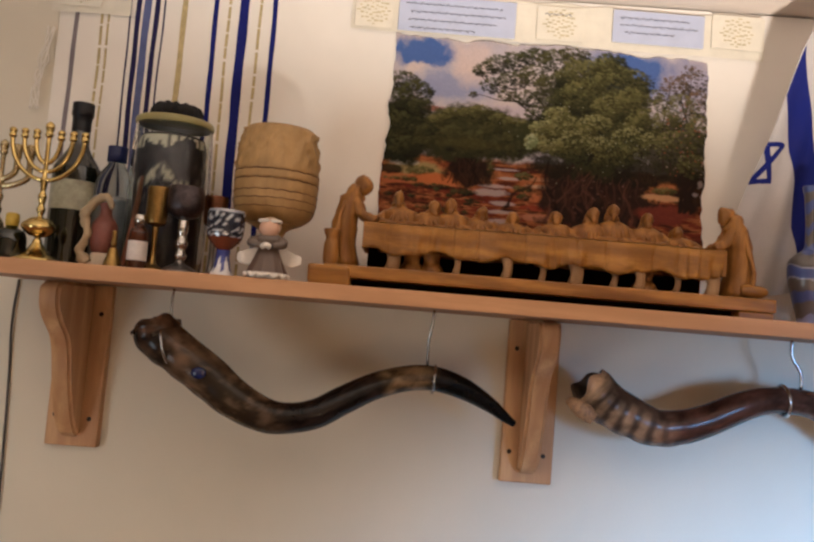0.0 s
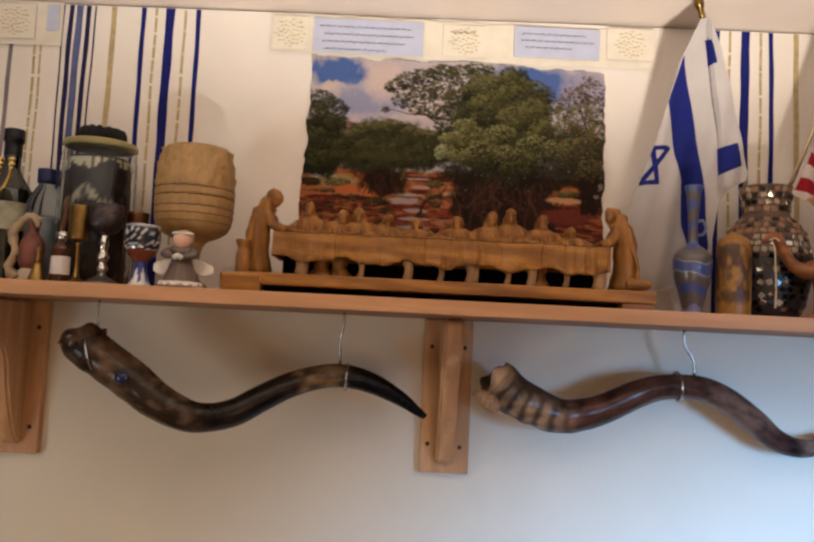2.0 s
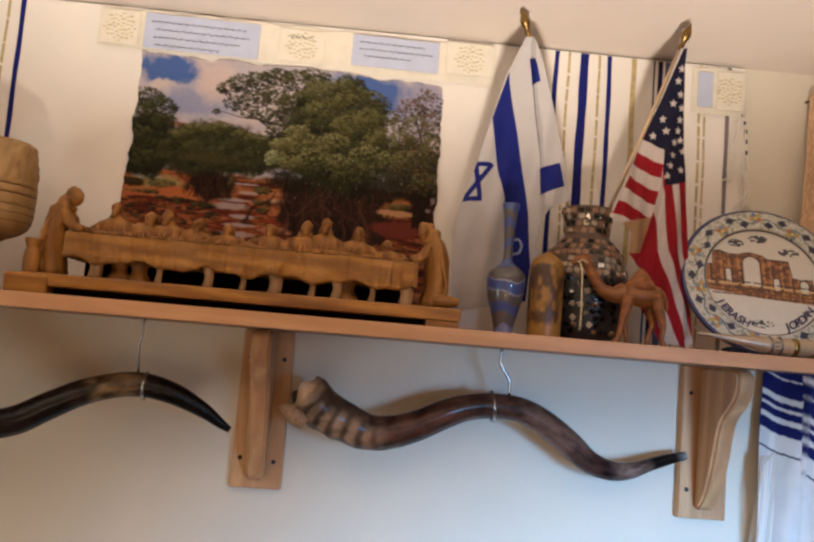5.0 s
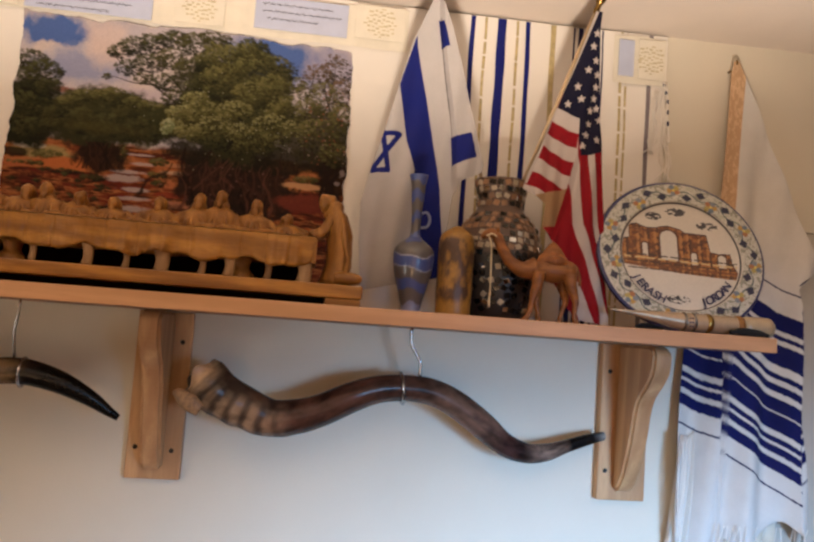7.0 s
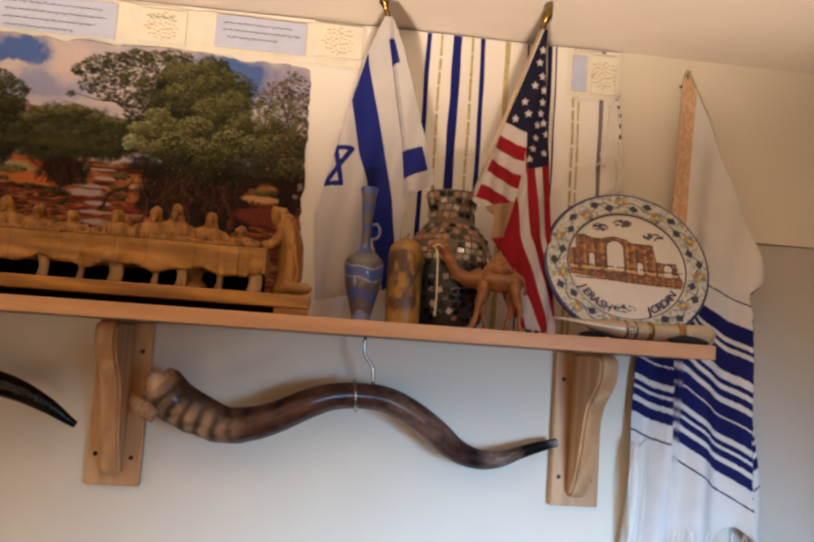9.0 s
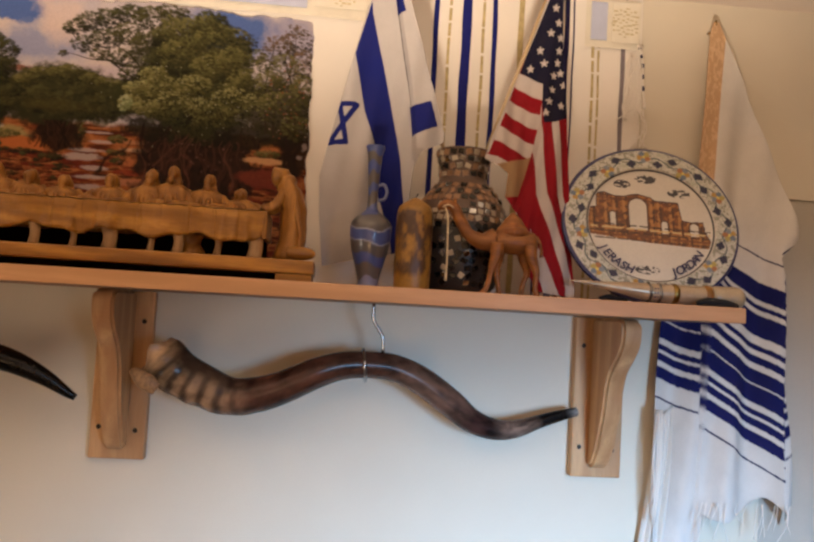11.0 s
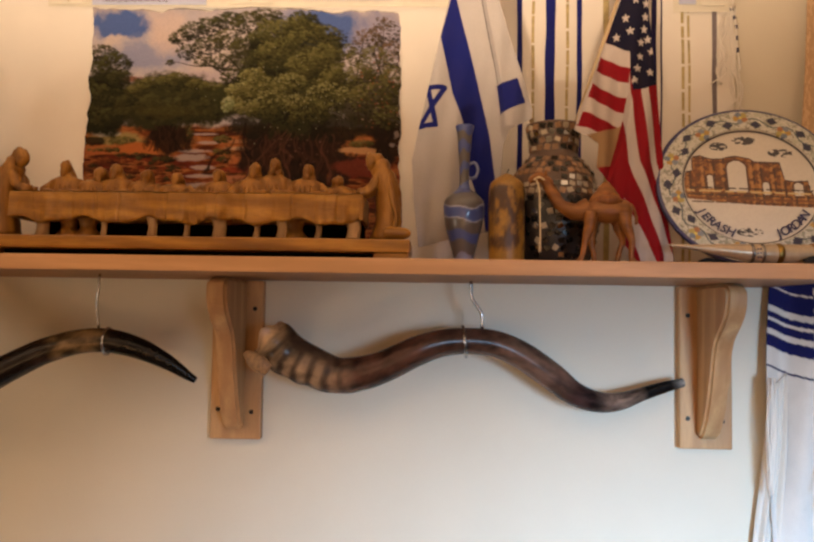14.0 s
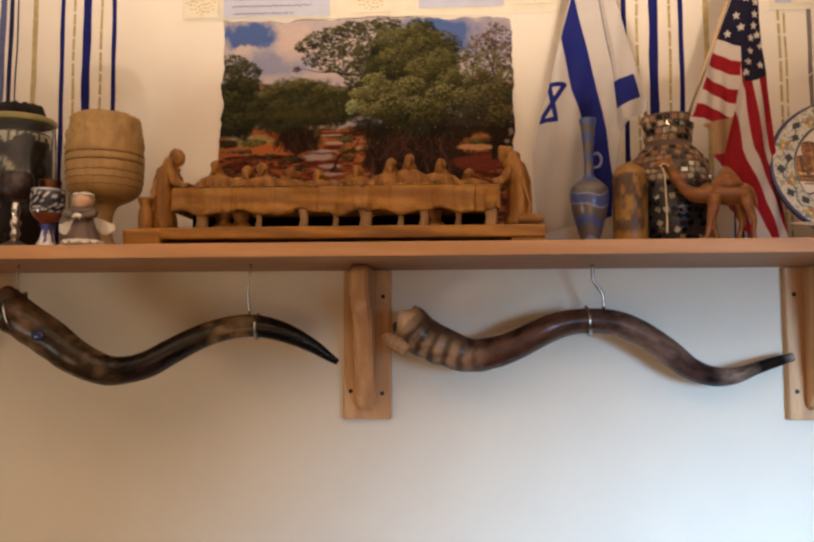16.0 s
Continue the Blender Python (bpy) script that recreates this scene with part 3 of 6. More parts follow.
    lay(blob(35, 405, 40, 8, 0.35, 22, 60, 0.2), (196, 116, 70), 0.8)
    # pale stone path in flat steps, terraces of red earth beside it
    for k, (cx, cz, rx, rz) in enumerate(((345, 352, 34, 3), (360, 376, 30, 4), (320, 400, 46, 5), (312, 418, 56, 9), (345, 446, 36, 6), (340, 470, 40, 5), (335, 496, 44, 8))):
        lay(blob(cx, cz, rx, rz, 0.45, 14, 20 + k, 0.25), (200, 182, 178), 0.85)
    for k, (cx, cz, rx, rz, rgb) in enumerate(((440, 372, 50, 6, (196, 140, 96)), (452, 392, 46, 5, (214, 176, 140)), (450, 424, 50, 10, (198, 124, 78)), (440, 452, 46, 8, (158, 70, 46)), (446, 478, 50, 10, (200, 138, 104)))):
        lay(blob(cx, cz, rx, rz, 0.3, 16, 30 + k, 0.2), rgb, 0.9)
    for cx, cz, rx, rz, n in ((400, 366, 24, 10, 80), (398, 402, 26, 8, 70), (405, 424, 20, 9, 60), (300, 352, 14, 24, 80), (150, 412, 60, 6, 70), (60, 398, 50, 5, 60), (232, 424, 34, 9, 70)):
        leaves(cx, cz, rx, rz, n, GREEN[:4] if cz < 405 else DEEP, 4.5, 0.75)
    for _ in range(60):
        leaves(rnd.uniform(0, 280), rnd.uniform(420, 520), rnd.uniform(8, 26), rnd.uniform(3, 8), 18, EARTH if rnd.rand() < 0.55 else DEEP, 4.5, 0.7)
    # the hedge of trees behind, with its trunk
    lay(blob(235, 262, 190, 74, 0.35, 30, 11, 0.12), (66, 66, 38))
    lay(blob(40, 270, 78, 90, 0.35, 30, 12, 0.12), (40, 42, 25))
    lay(blob(245, 362, 70, 44, 0.5, 22, 40, 0.2), (40, 28, 21), 0.95)
    lay(blob(20, 372, 50, 12, 0.5, 22, 43, 0.2), (34, 28, 18), 0.9)
    lay(blob(190, 285, 260, 44, 0.45, 26, 14, 0.15), (56, 56, 33), 0.95)
    for _ in range(34):
        leaves(rnd.uniform(0, 440), rnd.normal(285, 18), 30, 16, 45, GREEN[:3] if rnd.rand() < 0.6 else DEEP, 5.0, 0.6)
    for _ in range(46):
        a_, r_ = rnd.uniform(0, 6.283), math.sqrt(rnd.rand())
        leaves(245 + 165 * r_ * math.cos(a_), 258 + 58 * r_ * math.sin(a_), 34, 20, 55, DEEP if rnd.rand() < 0.55 else GREEN[:3], 5.0, 0.6)
    for cx, cz in ((190, 205), (235, 200), (275, 205), (320, 212), (360, 218), (150, 226), (400, 226), (265, 194)):
        leaves(cx, cz, 34, 16, 130, GREEN[:4], 4.5, 0.75)
    lay(blob(235, 288, 90, 14, 0.5, 26, 15, 0.4), (98, 90, 46), 0.4)
    for _ in range(18):
        line(rnd.normal(245, 26), 330, rnd.normal(250, 34), 398, 3.4, 3.0, np.array((92, 60, 44)) * rnd.uniform(0.3, 0.8), 0.6, 3)
    for cx, cz, rx, rz, n in ((30, 130, 50, 30, 260), (70, 160, 48, 40, 320), (20, 190, 50, 44, 300), (90, 195, 34, 24, 160), (30, 260, 50, 50, 300), (60, 310, 50, 30, 200)):
        leaves(cx, cz, rx, rz, n, DEEP, 5.0, 0.8)
    # deep shade under the big tree, with its many stems
    lay(blob(600, 415, 165, 120, 0.4, 22, 41, 0.15), (46, 33, 28), 0.97)
    lay(blob(660, 330, 270, 40, 0.5, 24, 47, 0.2), (38, 34, 23), 0.95)
    lay(blob(830, 255, 110, 80, 0.35, 22, 48, 0.15), (58, 54, 34), 0.95)
    lay(blob(868, 370, 44, 70, 0.5, 22, 44, 0.2), (42, 32, 25), 0.95)
    for _ in range(46):
        x0 = rnd.normal(600, 80)
        line(x0, rnd.uniform(310, 370), x0 + rnd.normal(0, 40), rnd.uniform(420, 520), rnd.uniform(2, 4), rnd.uniform(3, 8), np.array((128, 82, 66)) * rnd.uniform(0.25, 0.9), 0.45, 8)
    for _ in range(70):
        dab(rnd.normal(620, 90), rnd.uniform(350, 470), rnd.uniform(2, 7), rnd.uniform(2, 5), np.array((158, 112, 98)) * rnd.uniform(0.3, 1.0), 0.5)
    lay(blob(795, 394, 54, 9, 0.4, 18, 45, 0.2), (216, 168, 122), 0.9)
    lay(blob(800, 440, 70, 24, 0.5, 20, 46, 0.2), (128, 62, 48), 0.9)
    leaves(800, 376, 34, 10, 90, GREEN[1:4], 4.5, 0.7)
    for x0 in (846, 862, 880):
        line(x0, 320, x0 + rnd.normal(0, 10), 430, 6, 8, (46, 32, 26), 0.9, 4)
    for cx, cz, rz in ((893, 350, 11), (886, 378, 6)):
        lay(blob(cx, cz, 8, rz, 0.5, 8, 64, 0.3), (188, 168, 160), 0.6)
    # branches against the sky
    for x0, z0, x1, z1 in ((470, 230, 250, 95), (500, 220, 300, 60), (540, 220, 440, 20), (560, 200, 540, 10), (620, 220, 690, 40), (800, 320, 860, 60), (830, 320, 900, 130), (780, 320, 790, 60), (430, 170, 240, 150), (860, 300, 830, 40)):
        line(x0, z0, x1, z1, 4.4, 1.8, (58, 46, 36), 0.85)
    # crowns: clumps of leaves, thin at the outside
    lay(blob(590, 190, 165, 150, 0.35, 30, 49, 0.12), (58, 58, 33), 0.95)
    lay(blob(560, 235, 185, 75, 0.3, 30, 50, 0.12), (62, 63, 36), 0.95)
    for cx, cz, rx, rz, n in ((262, 78, 34, 20, 90), (300, 60, 40, 26, 150), (290, 120, 40, 24, 130), (350, 44, 44, 28, 190), (345, 100, 44, 28, 170), (400, 30, 50, 24, 210), (400, 84, 44, 30, 200), (335, 145, 34, 16, 80), (390, 150, 36, 26, 130), (420, 190, 36, 24, 150),
                              (460, 40, 54, 30, 260), (450, 110, 44, 36, 220), (520, 20, 50, 20, 180), (232, 150, 12, 8, 20), (240, 84, 14, 10, 26)):
        leaves(cx, cz, rx, rz, n, DEEP if n % 4 else GREEN[:3], 4.6, 0.8)
    for _ in range(90):
        a_, r_ = rnd.uniform(0, 6.283), math.sqrt(rnd.rand())
        leaves(600 + 150 * r_ * math.cos(a_), 170 + 150 * r_ * math.sin(a_), rnd.uniform(24, 46), rnd.uniform(18, 32), 90, DEEP if rnd.rand() < 0.5 else GREEN[:4], 4.8, 0.8)
    for cx, cz, rx, rz, n in ((560, 70, 70, 40, 260), (640, 80, 60, 44, 240), (690, 130, 46, 40, 170), (720, 190, 50, 44, 200), (600, 40, 40, 20, 110), (530, 130, 50, 40, 220), (640, 160, 60, 40, 220)):
        leaves(cx, cz, rx, rz, n, GREEN[:4], 4.6, 0.75)
    # the lit boughs that reach forward
    for cx, cz, rx, rz, n in ((440, 232, 40, 26, 220), (420, 268, 34, 22, 180), (470, 278, 44, 22, 200), (500, 220, 54, 34, 260), (540, 262, 60, 34, 240), (590, 215, 56, 36, 220), (620, 270, 56, 30, 180), (480, 190, 40, 22, 130), (700, 235, 60, 30, 170), (760, 240, 50, 26, 120)):
        leaves(cx, cz, rx, rz, n, GREEN[1:], 4.2, 0.75)
    leaves(408, 270, 16, 22, 70, ((110, 116, 76), (150, 156, 112), (186, 188, 150)), 4.0, 0.8)
    # the rust-tinged tree at the edge
    for cx, cz, rx, rz, n in ((860, 60, 46, 44, 170), (810, 90, 44, 44, 170), (880, 130, 34, 50, 190), (830, 150, 56, 50, 300), (790, 190, 44, 44, 220), (880, 210, 36, 60, 280), (820, 250, 60, 46, 300), (870, 300, 44, 34, 220), (770, 130, 20, 26, 60)):
        leaves(cx, cz, rx, rz, n, RUST[:4] if n % 4 else GREEN[:4], 4.6, 0.75)
    for _ in range(70):
        dab(rnd.uniform(780, 905), rnd.uniform(120, 330), rnd.uniform(2, 5), rnd.uniform(2, 4), RUST[4] if rnd.rand() < 0.5 else (150, 84, 54), 0.7)
    for _ in range(90):
        dab(rnd.normal(600, 120), rnd.normal(230, 60), rnd.uniform(1.5, 3.5), rnd.uniform(1.5, 3), (196, 192, 156), 0.45)
    for _ in range(420):
        dab(rnd.normal(640, 120), rnd.normal(285, 40), rnd.uniform(2, 5), rnd.uniform(2, 5), (22, 20, 14), 0.6)
    col *= (0.72 + 0.12 * N(3, 70, 2))[..., None]
    col = np.clip(col, 0, 1) ** 1.08
    top, low = 2.228, 1.775
    jag = lambda q, seed: (value_noise(q * 14, q * 0 + seed, seed, 4) - 0.5)
    z = top + (low - top) * v + 0.018 * jag(u, 80) * (1 - v) ** 6
    half_l, half_r = -0.283 - 0.012 * v + 0.012 * jag(v, 81), 0.276 + 0.008 * v + 0.014 * jag(v, 82)
    x = half_l + (half_r - half_l) * u
    y = -0.012 - 0.002 * np.sin(x * 9 + 1) - 0.001 * np.sin(z * 31)
    ob = thing("poster", (0, 0, low), "colour poster of olive trees on red earth with torn edges", "poster")
    surf("print", [(np.stack([x, y, z - low], -1), False, False)], M_PRINT, ob, "printed landscape of old olive trees", [col])


poster()


# ---- shofars ----
def sweep_dye(n, seg, stops):
    """Colours along a swept form: stops of (share of the length, colour)."""
    t = np.linspace(0, 1, n)
    k = [s[0] for s in stops]
    c = np.array([lin(s[1]) for s in stops])
    return np.repeat(np.stack([np.interp(t, k, c[:, i]) for i in range(3)], -1)[:, None], seg, 1)


def horn(name, line, radii, stops, ridges, mouth, label, mottling, seed, banded=False):
    ob = thing(name, (line[len(line) // 2][0], line[len(line) // 2][1], min(p[2] for p in line) - 0.03), label, "shofar", "shofars under the shelf")
    o = np.array(ob.location)
    pts = [tuple(np.array(p) - o) for p in line]
    seg = 40
    g = tube(pts, radii, seg, 14)[0]
    n = len(g)
    c = g.mean(1, keepdims=True)
    t = np.linspace(0, 1, n)[:, None]
    a = np.linspace(0, 2 * np.pi, seg, endpoint=False)[None]
    swell = 1 + ridges * np.clip(1 - t / 0.30, 0, 1) ** 0.5 * np.sin(t * 130 + 1.5 * np.sin(a)) * (0.5 + 0.5 * np.cos(a - 0.6))
    swell += mouth * np.clip(1 - t / 0.05, 0, 1) * (1 + 0.5 * np.sin(a * 2 + 1) + 0.25 * np.sin(a * 5))
    swell += 0.05 * np.sin(a * 2 + t * 9)
    g = c + (g - c) * swell[..., None]
    notch = 0.008 * np.sin(a * 2 + 0.9) + 0.004 * np.sin(a * 5 + seed)
    axis = (c[3] - c[0]) / np.linalg.norm(c[3] - c[0])
    g = g + (np.clip(1 - np.arange(n) / 9.0, 0, 1)[:, None] * notch)[..., None] * axis
    dye = sweep_dye(n, seg, stops)
    m1 = value_noise(t * 26 + 0 * a, a * 1.3 + 0 * t, seed, 4)[..., None]
    m2 = value_noise(t * 70 + 0 * a, a * 5 + 0 * t, seed + 1, 3)[..., None]
    dye = dye * np.clip(0.85 + mottling * (m1 - 0.5) * 4.6 + mottling * (m2 - 0.5) * 1.6, 0.25, 2.2)
    # ridges above 0.05 get the shade of their hollows put into the dye
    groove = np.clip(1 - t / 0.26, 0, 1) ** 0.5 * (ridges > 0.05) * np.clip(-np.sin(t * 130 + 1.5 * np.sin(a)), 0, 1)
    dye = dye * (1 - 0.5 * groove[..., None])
    if banded:
        # pale growth rings on the underside of the wide end, dark between them and above
        under = np.clip(0.45 + 1.1 * np.cos(a - 0.35), 0, 1)
        ring_ = 0.5 + 0.5 * np.sin(t * 200 + 1.5 * np.sin(a) + 2.5 * (m1[..., 0] - 0.5))
        dark = np.clip((t - 0.03) / 0.05, 0, 1) * (1 - under * np.clip(1.6 * ring_ - 0.1, 0.1, 1))
        k = (np.clip((0.27 - t) / 0.05, 0, 1) * np.clip(dark, 0, 1) * 0.85)[..., None]
        dye = dye * (1 - k) + np.array(lin((44, 31, 29))) * k
    dye = np.clip(dye * 0.85, 0.003, 0.9)
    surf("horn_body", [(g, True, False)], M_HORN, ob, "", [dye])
    # thick rim at the wide end, and a bore whose shade is put into its colours
    r0 = g[0]
    ctr = r0.mean(0)
    ax = g[4].mean(0) - ctr
    ring = [r0, ctr + (r0 - ctr) * 0.93 - ax * 0.12, ctr + (r0 - ctr) * 0.82, ctr + (r0 - ctr) * 0.70 + ax * 3, ctr + (r0 - ctr) * 0.3 + ax * 6]
    surf("mouth", [(np.array(ring), True, False)], M_ROUGHHORN, ob, "rough broken rim round a bore with its shade painted in", [np.array([np.repeat([lin(q)], seg, 0) for q in ((104, 80, 54), (96, 72, 48), (56, 40, 28), (24, 18, 13), (10, 8, 7))])])
    tip = [g[-1], g[-1].mean(0) + (g[-1] - g[-1].mean(0)) * 0.5]
    surf("mouthpiece", [(np.array(tip), True, True)], M_ROUGHHORN, ob, "", [np.array([np.repeat([lin((60, 54, 50))], seg, 0)] * 2)])
    return ob


H1 = [(-0.603, -0.2, 1.685), (-0.595, -0.2, 1.664), (-0.564, -0.2, 1.642), (-0.517, -0.2, 1.611), (-0.475, -0.2, 1.581), (-0.426, -0.2, 1.560), (-0.387, -0.2, 1.559), (-0.349, -0.198, 1.569),
      (-0.313, -0.188, 1.590), (-0.268, -0.175, 1.614), (-0.221, -0.163, 1.629), (-0.177, -0.152, 1.632), (-0.130, -0.141, 1.620), (-0.086, -0.130, 1.598),
      (-0.055, -0.123, 1.577), (-0.041, -0.120, 1.568)]
R1 = [0.034, 0.033, 0.031, 0.031, 0.029, 0.026, 0.0235, 0.0235, 0.023, 0.0215, 0.020, 0.019, 0.0165, 0.012, 0.0075, 0.005]
shofar_1 = horn("shofar", H1, R1, [(0, (84, 58, 38)), (0.05, (66, 46, 34)), (0.12, (86, 66, 50)), (0.26, (104, 84, 64)), (0.36, (82, 64, 50)), (0.41, (36, 26, 24)), (0.57, (20, 15, 14)), (0.605, (40, 30, 25)),
                                   (0.63, (118, 96, 68)), (0.715, (104, 84, 60)), (0.74, (36, 28, 25)), (0.77, (12, 10, 10)), (1, (9, 8, 9))], 0.03, 0.05,
                "dark curled kudu horn shofar hanging from hooks", 0.75, 5)
H2 = [(0.074, -0.11, 1.643), (0.086, -0.11, 1.632), (0.109, -0.11, 1.612), (0.146, -0.11, 1.594), (0.188, -0.11, 1.580), (0.229, -0.11, 1.584), (0.269, -0.11, 1.597), (0.318, -0.11, 1.621), (0.359, -0.105, 1.635),
      (0.403, -0.098, 1.639), (0.448, -0.090, 1.635), (0.494, -0.083, 1.616), (0.543, -0.075, 1.583), (0.582, -0.069, 1.554), (0.622, -0.063, 1.540), (0.660, -0.057, 1.541),
      (0.699, -0.051, 1.553), (0.738, -0.045, 1.565), (0.771, -0.040, 1.573)]
R2 = [0.036, 0.0355, 0.034, 0.032, 0.029, 0.0275, 0.026, 0.025, 0.0235, 0.023, 0.0235, 0.024, 0.0235, 0.020, 0.017, 0.0145, 0.011, 0.0095, 0.0075]
shofar_2 = horn("shofar", H2, R2, [(0, (186, 150, 112)), (0.05, (180, 148, 112)), (0.12, (172, 142, 112)), (0.19, (176, 142, 110)), (0.24, (140, 104, 80)), (0.27, (84, 54, 42)), (0.36, (92, 58, 44)), (0.46, (88, 58, 46)), (0.52, (92, 62, 50)), (0.60, (128, 98, 82)),
                                   (0.66, (124, 94, 80)), (0.72, (70, 46, 42)), (0.76, (60, 42, 40)), (0.82, (140, 116, 102)), (0.885, (112, 92, 80)), (0.90, (20, 17, 18)), (0.96, (26, 23, 24)), (1, (150, 144, 138))], 0.050, -0.04,
                "ridged brown kudu horn shofar hanging from a hook", 0.45, 9, True)
flake = [tube([(0.038, -0.126, 1.612), (0.048, -0.132, 1.610), (0.064, -0.136, 1.600), (0.082, -0.134, 1.588)], [0.003, 0.010, 0.014, 0.011], 12, 4, 0.45)]
surf("broken_flake", [(g - np.array(shofar_2.location), w, c) for g, w, c in flake], M_ROUGHHORN, shofar_2, "pale split flake at the wide end", [np.ones(flake[0][0].shape) * np.array(lin((178, 138, 96)))])
# blue stone and carved crest on the first horn
g = [ball((-0.523 - shofar_1.location.x, -0.2315 - shofar_1.location.y, 1.617 - shofar_1.location.z), 0.0095, 12, (1.25, 0.35, 0.9))]
surf("blue_inlay", g, plain("blue_inlay", (30, 36, 84), 0.2), shofar_1, "dark blue oval inlay")


def hook(at, line, loop_at=None, loop_r=0.02, lean=0.0, thick=0.0021):
    ob = thing("cup_hook", at, "bright steel wire hook screwed under the shelf", "hook", "hooks under the shelf")
    surf("wire", [tube([tuple(np.array(p) - np.array(at)) for p in line], thick, 8, 5)], M_STEEL, ob)
    if loop_at is not None:
        a = np.linspace(0, 2 * np.pi, 28)
        pts = [(loop_at[0] - at[0] + lean * loop_r * math.sin(q), loop_at[1] - at[1] + loop_r * math.cos(q), loop_at[2] - at[2] + loop_r * math.sin(q)) for q in a]
        surf("loop", [tube(pts, thick * 1.05, 8)], M_STEEL, ob)
    return ob


hook((-0.583, -0.19, SH_B), [(-0.583, -0.19, 1.738), (-0.584, -0.191, 1.715), (-0.583, -0.190, 1.690)], (-0.580, -0.200, 1.652), 0.034, -0.3)
hook((-0.187, -0.165, SH_B), [(-0.184, -0.172, 1.738), (-0.185, -0.172, 1.715), (-0.189, -0.168, 1.690), (-0.188, -0.160, 1.652)], (-0.176, -0.152, 1.631), 0.0215, 0.05)
hook((0.407, -0.10, SH_B), [(0.407, -0.10, 1.738), (0.408, -0.10, 1.712), (0.419, -0.10, 1.694), (0.425, -0.10, 1.682), (0.426, -0.098, 1.660)], (0.397, -0.100, 1.6385), 0.0250, -0.12, 0.0028)

# ---- carved supper table ----
CARV_Z = SH_T
carving = thing("wood_carving", (-0.03, -0.19, CARV_Z), "carved olive wood supper scene with seated figures at a long table", "carving")
OC = np.array(carving.location)


def local(grids, o, rough=0.0):
    """Grids moved to a thing's own origin; rough: depth of chisel marks in metres."""
    out = []
    for g, w, c in grids:
        g = np.asarray(g, float)
        if rough:
            m = np.stack([value_noise(g[..., 0] * 130 + 50, g[..., 2] * 130 + k * 9, 60 + k, 3) for k in range(3)], -1)
            g = g + (m - 0.5) * 2 * rough
        out.append((g - np.array(o), w, c))
    return out


bm = block((-0.345 - OC[0], -0.190 - OC[1], 0.0155), (0.062, 0.120, 0.031), 0.006, 3, 0.002)
part("base_block", bm, M_OLIVE, carving)
part("base_block", block((0.282 - OC[0], -0.190 - OC[1], 0.006), (0.052, 0.105, 0.012), 0.002, 2), M_OLIVE, carving)
part("base_board", block((-0.022 - OC[0], -0.190 - OC[1], 0.0225), (0.664, 0.112, 0.020), 0.003, 2, 0.001), M_OLIVE, carving)
# dark block added as the shade under the base
part("base_shade", block((-0.030 - OC[0], -0.180 - OC[1], 0.0062), (0.570, 0.080, 0.0115), 0.001, 1), M_SHADE, carving, "dark block standing in for the shade under the base")
# table with its carved cloth
n = 440
x = np.linspace(-0.300, 0.238, n)
rows = []
hem = 1.817 + 0.0045 * np.sin(x * 58) + 0.002 * np.sin(x * 133 + 1)
for v in np.linspace(0, 1, 10):
    wave = (0.0045 * np.sin(x * 82 + 2 * np.sin(x * 20)) + 0.002 * np.sin(x * 210 + 5 * np.sin(x * 31))) * v
    joint = 0.0016 * np.exp(-((np.mod(x + 0.013 * np.sin(x * 37), 0.047) - 0.0235) / 0.0016) ** 2)
    rows.append(np.stack([x, -0.236 - wave + joint, 1.859 * (1 - v) + hem * v], -1))
for v in (0.0, 1.0):
    rows.append(np.stack([x, np.full(n, -0.228) + 0.084 * v, hem * (1 - v) + 1.852 * v], -1))
rows.append(np.stack([x, np.full(n, -0.140), np.full(n, 1.859)], -1))
rows.append(np.stack([x, np.full(n, -0.236), np.full(n, 1.860)], -1))
surf("tablecloth", local([(np.array(rows), False, False)], OC, 0.0012), M_OLIVE, carving, "carved wooden cloth with a wavy hem")
part("table_end", block((-0.298 - OC[0], -0.188 - OC[1], 1.840 - CARV_Z), (0.006, 0.094, 0.040), 0.002), M_OLIVE_Z, carving)
part("table_end", block((0.236 - OC[0], -0.188 - OC[1], 1.840 - CARV_Z), (0.006, 0.094, 0.040), 0.002), M_OLIVE_Z, carving)
# dark sheet added as the shade behind the table legs
part("table_shade", block((-0.031 - OC[0], -0.142 - OC[1], 1.822 - CARV_Z), (0.530, 0.006, 0.052), 0.001), M_SHADE, carving, "dark sheet standing in for the shade under the table")
for k, lx in enumerate((-0.255, -0.160, -0.085, -0.032, 0.018, 0.075, 0.113, 0.169, 0.222)):
    surf("table_leg", [tube([(lx - OC[0], -0.222 - OC[1], 0.031), (lx + 0.003 - OC[0], -0.224 - OC[1], 0.048), (lx - OC[0], -0.222 - OC[1], 0.066)], [(0.011, 0.006, 0.008, 0.0055)[k % 4], (0.010, 0.0045, 0.007, 0.0045)[k % 4], (0.0125, 0.007, 0.009, 0.007)[k % 4]], 10, 3, 0.7)], M_LEG, carving)
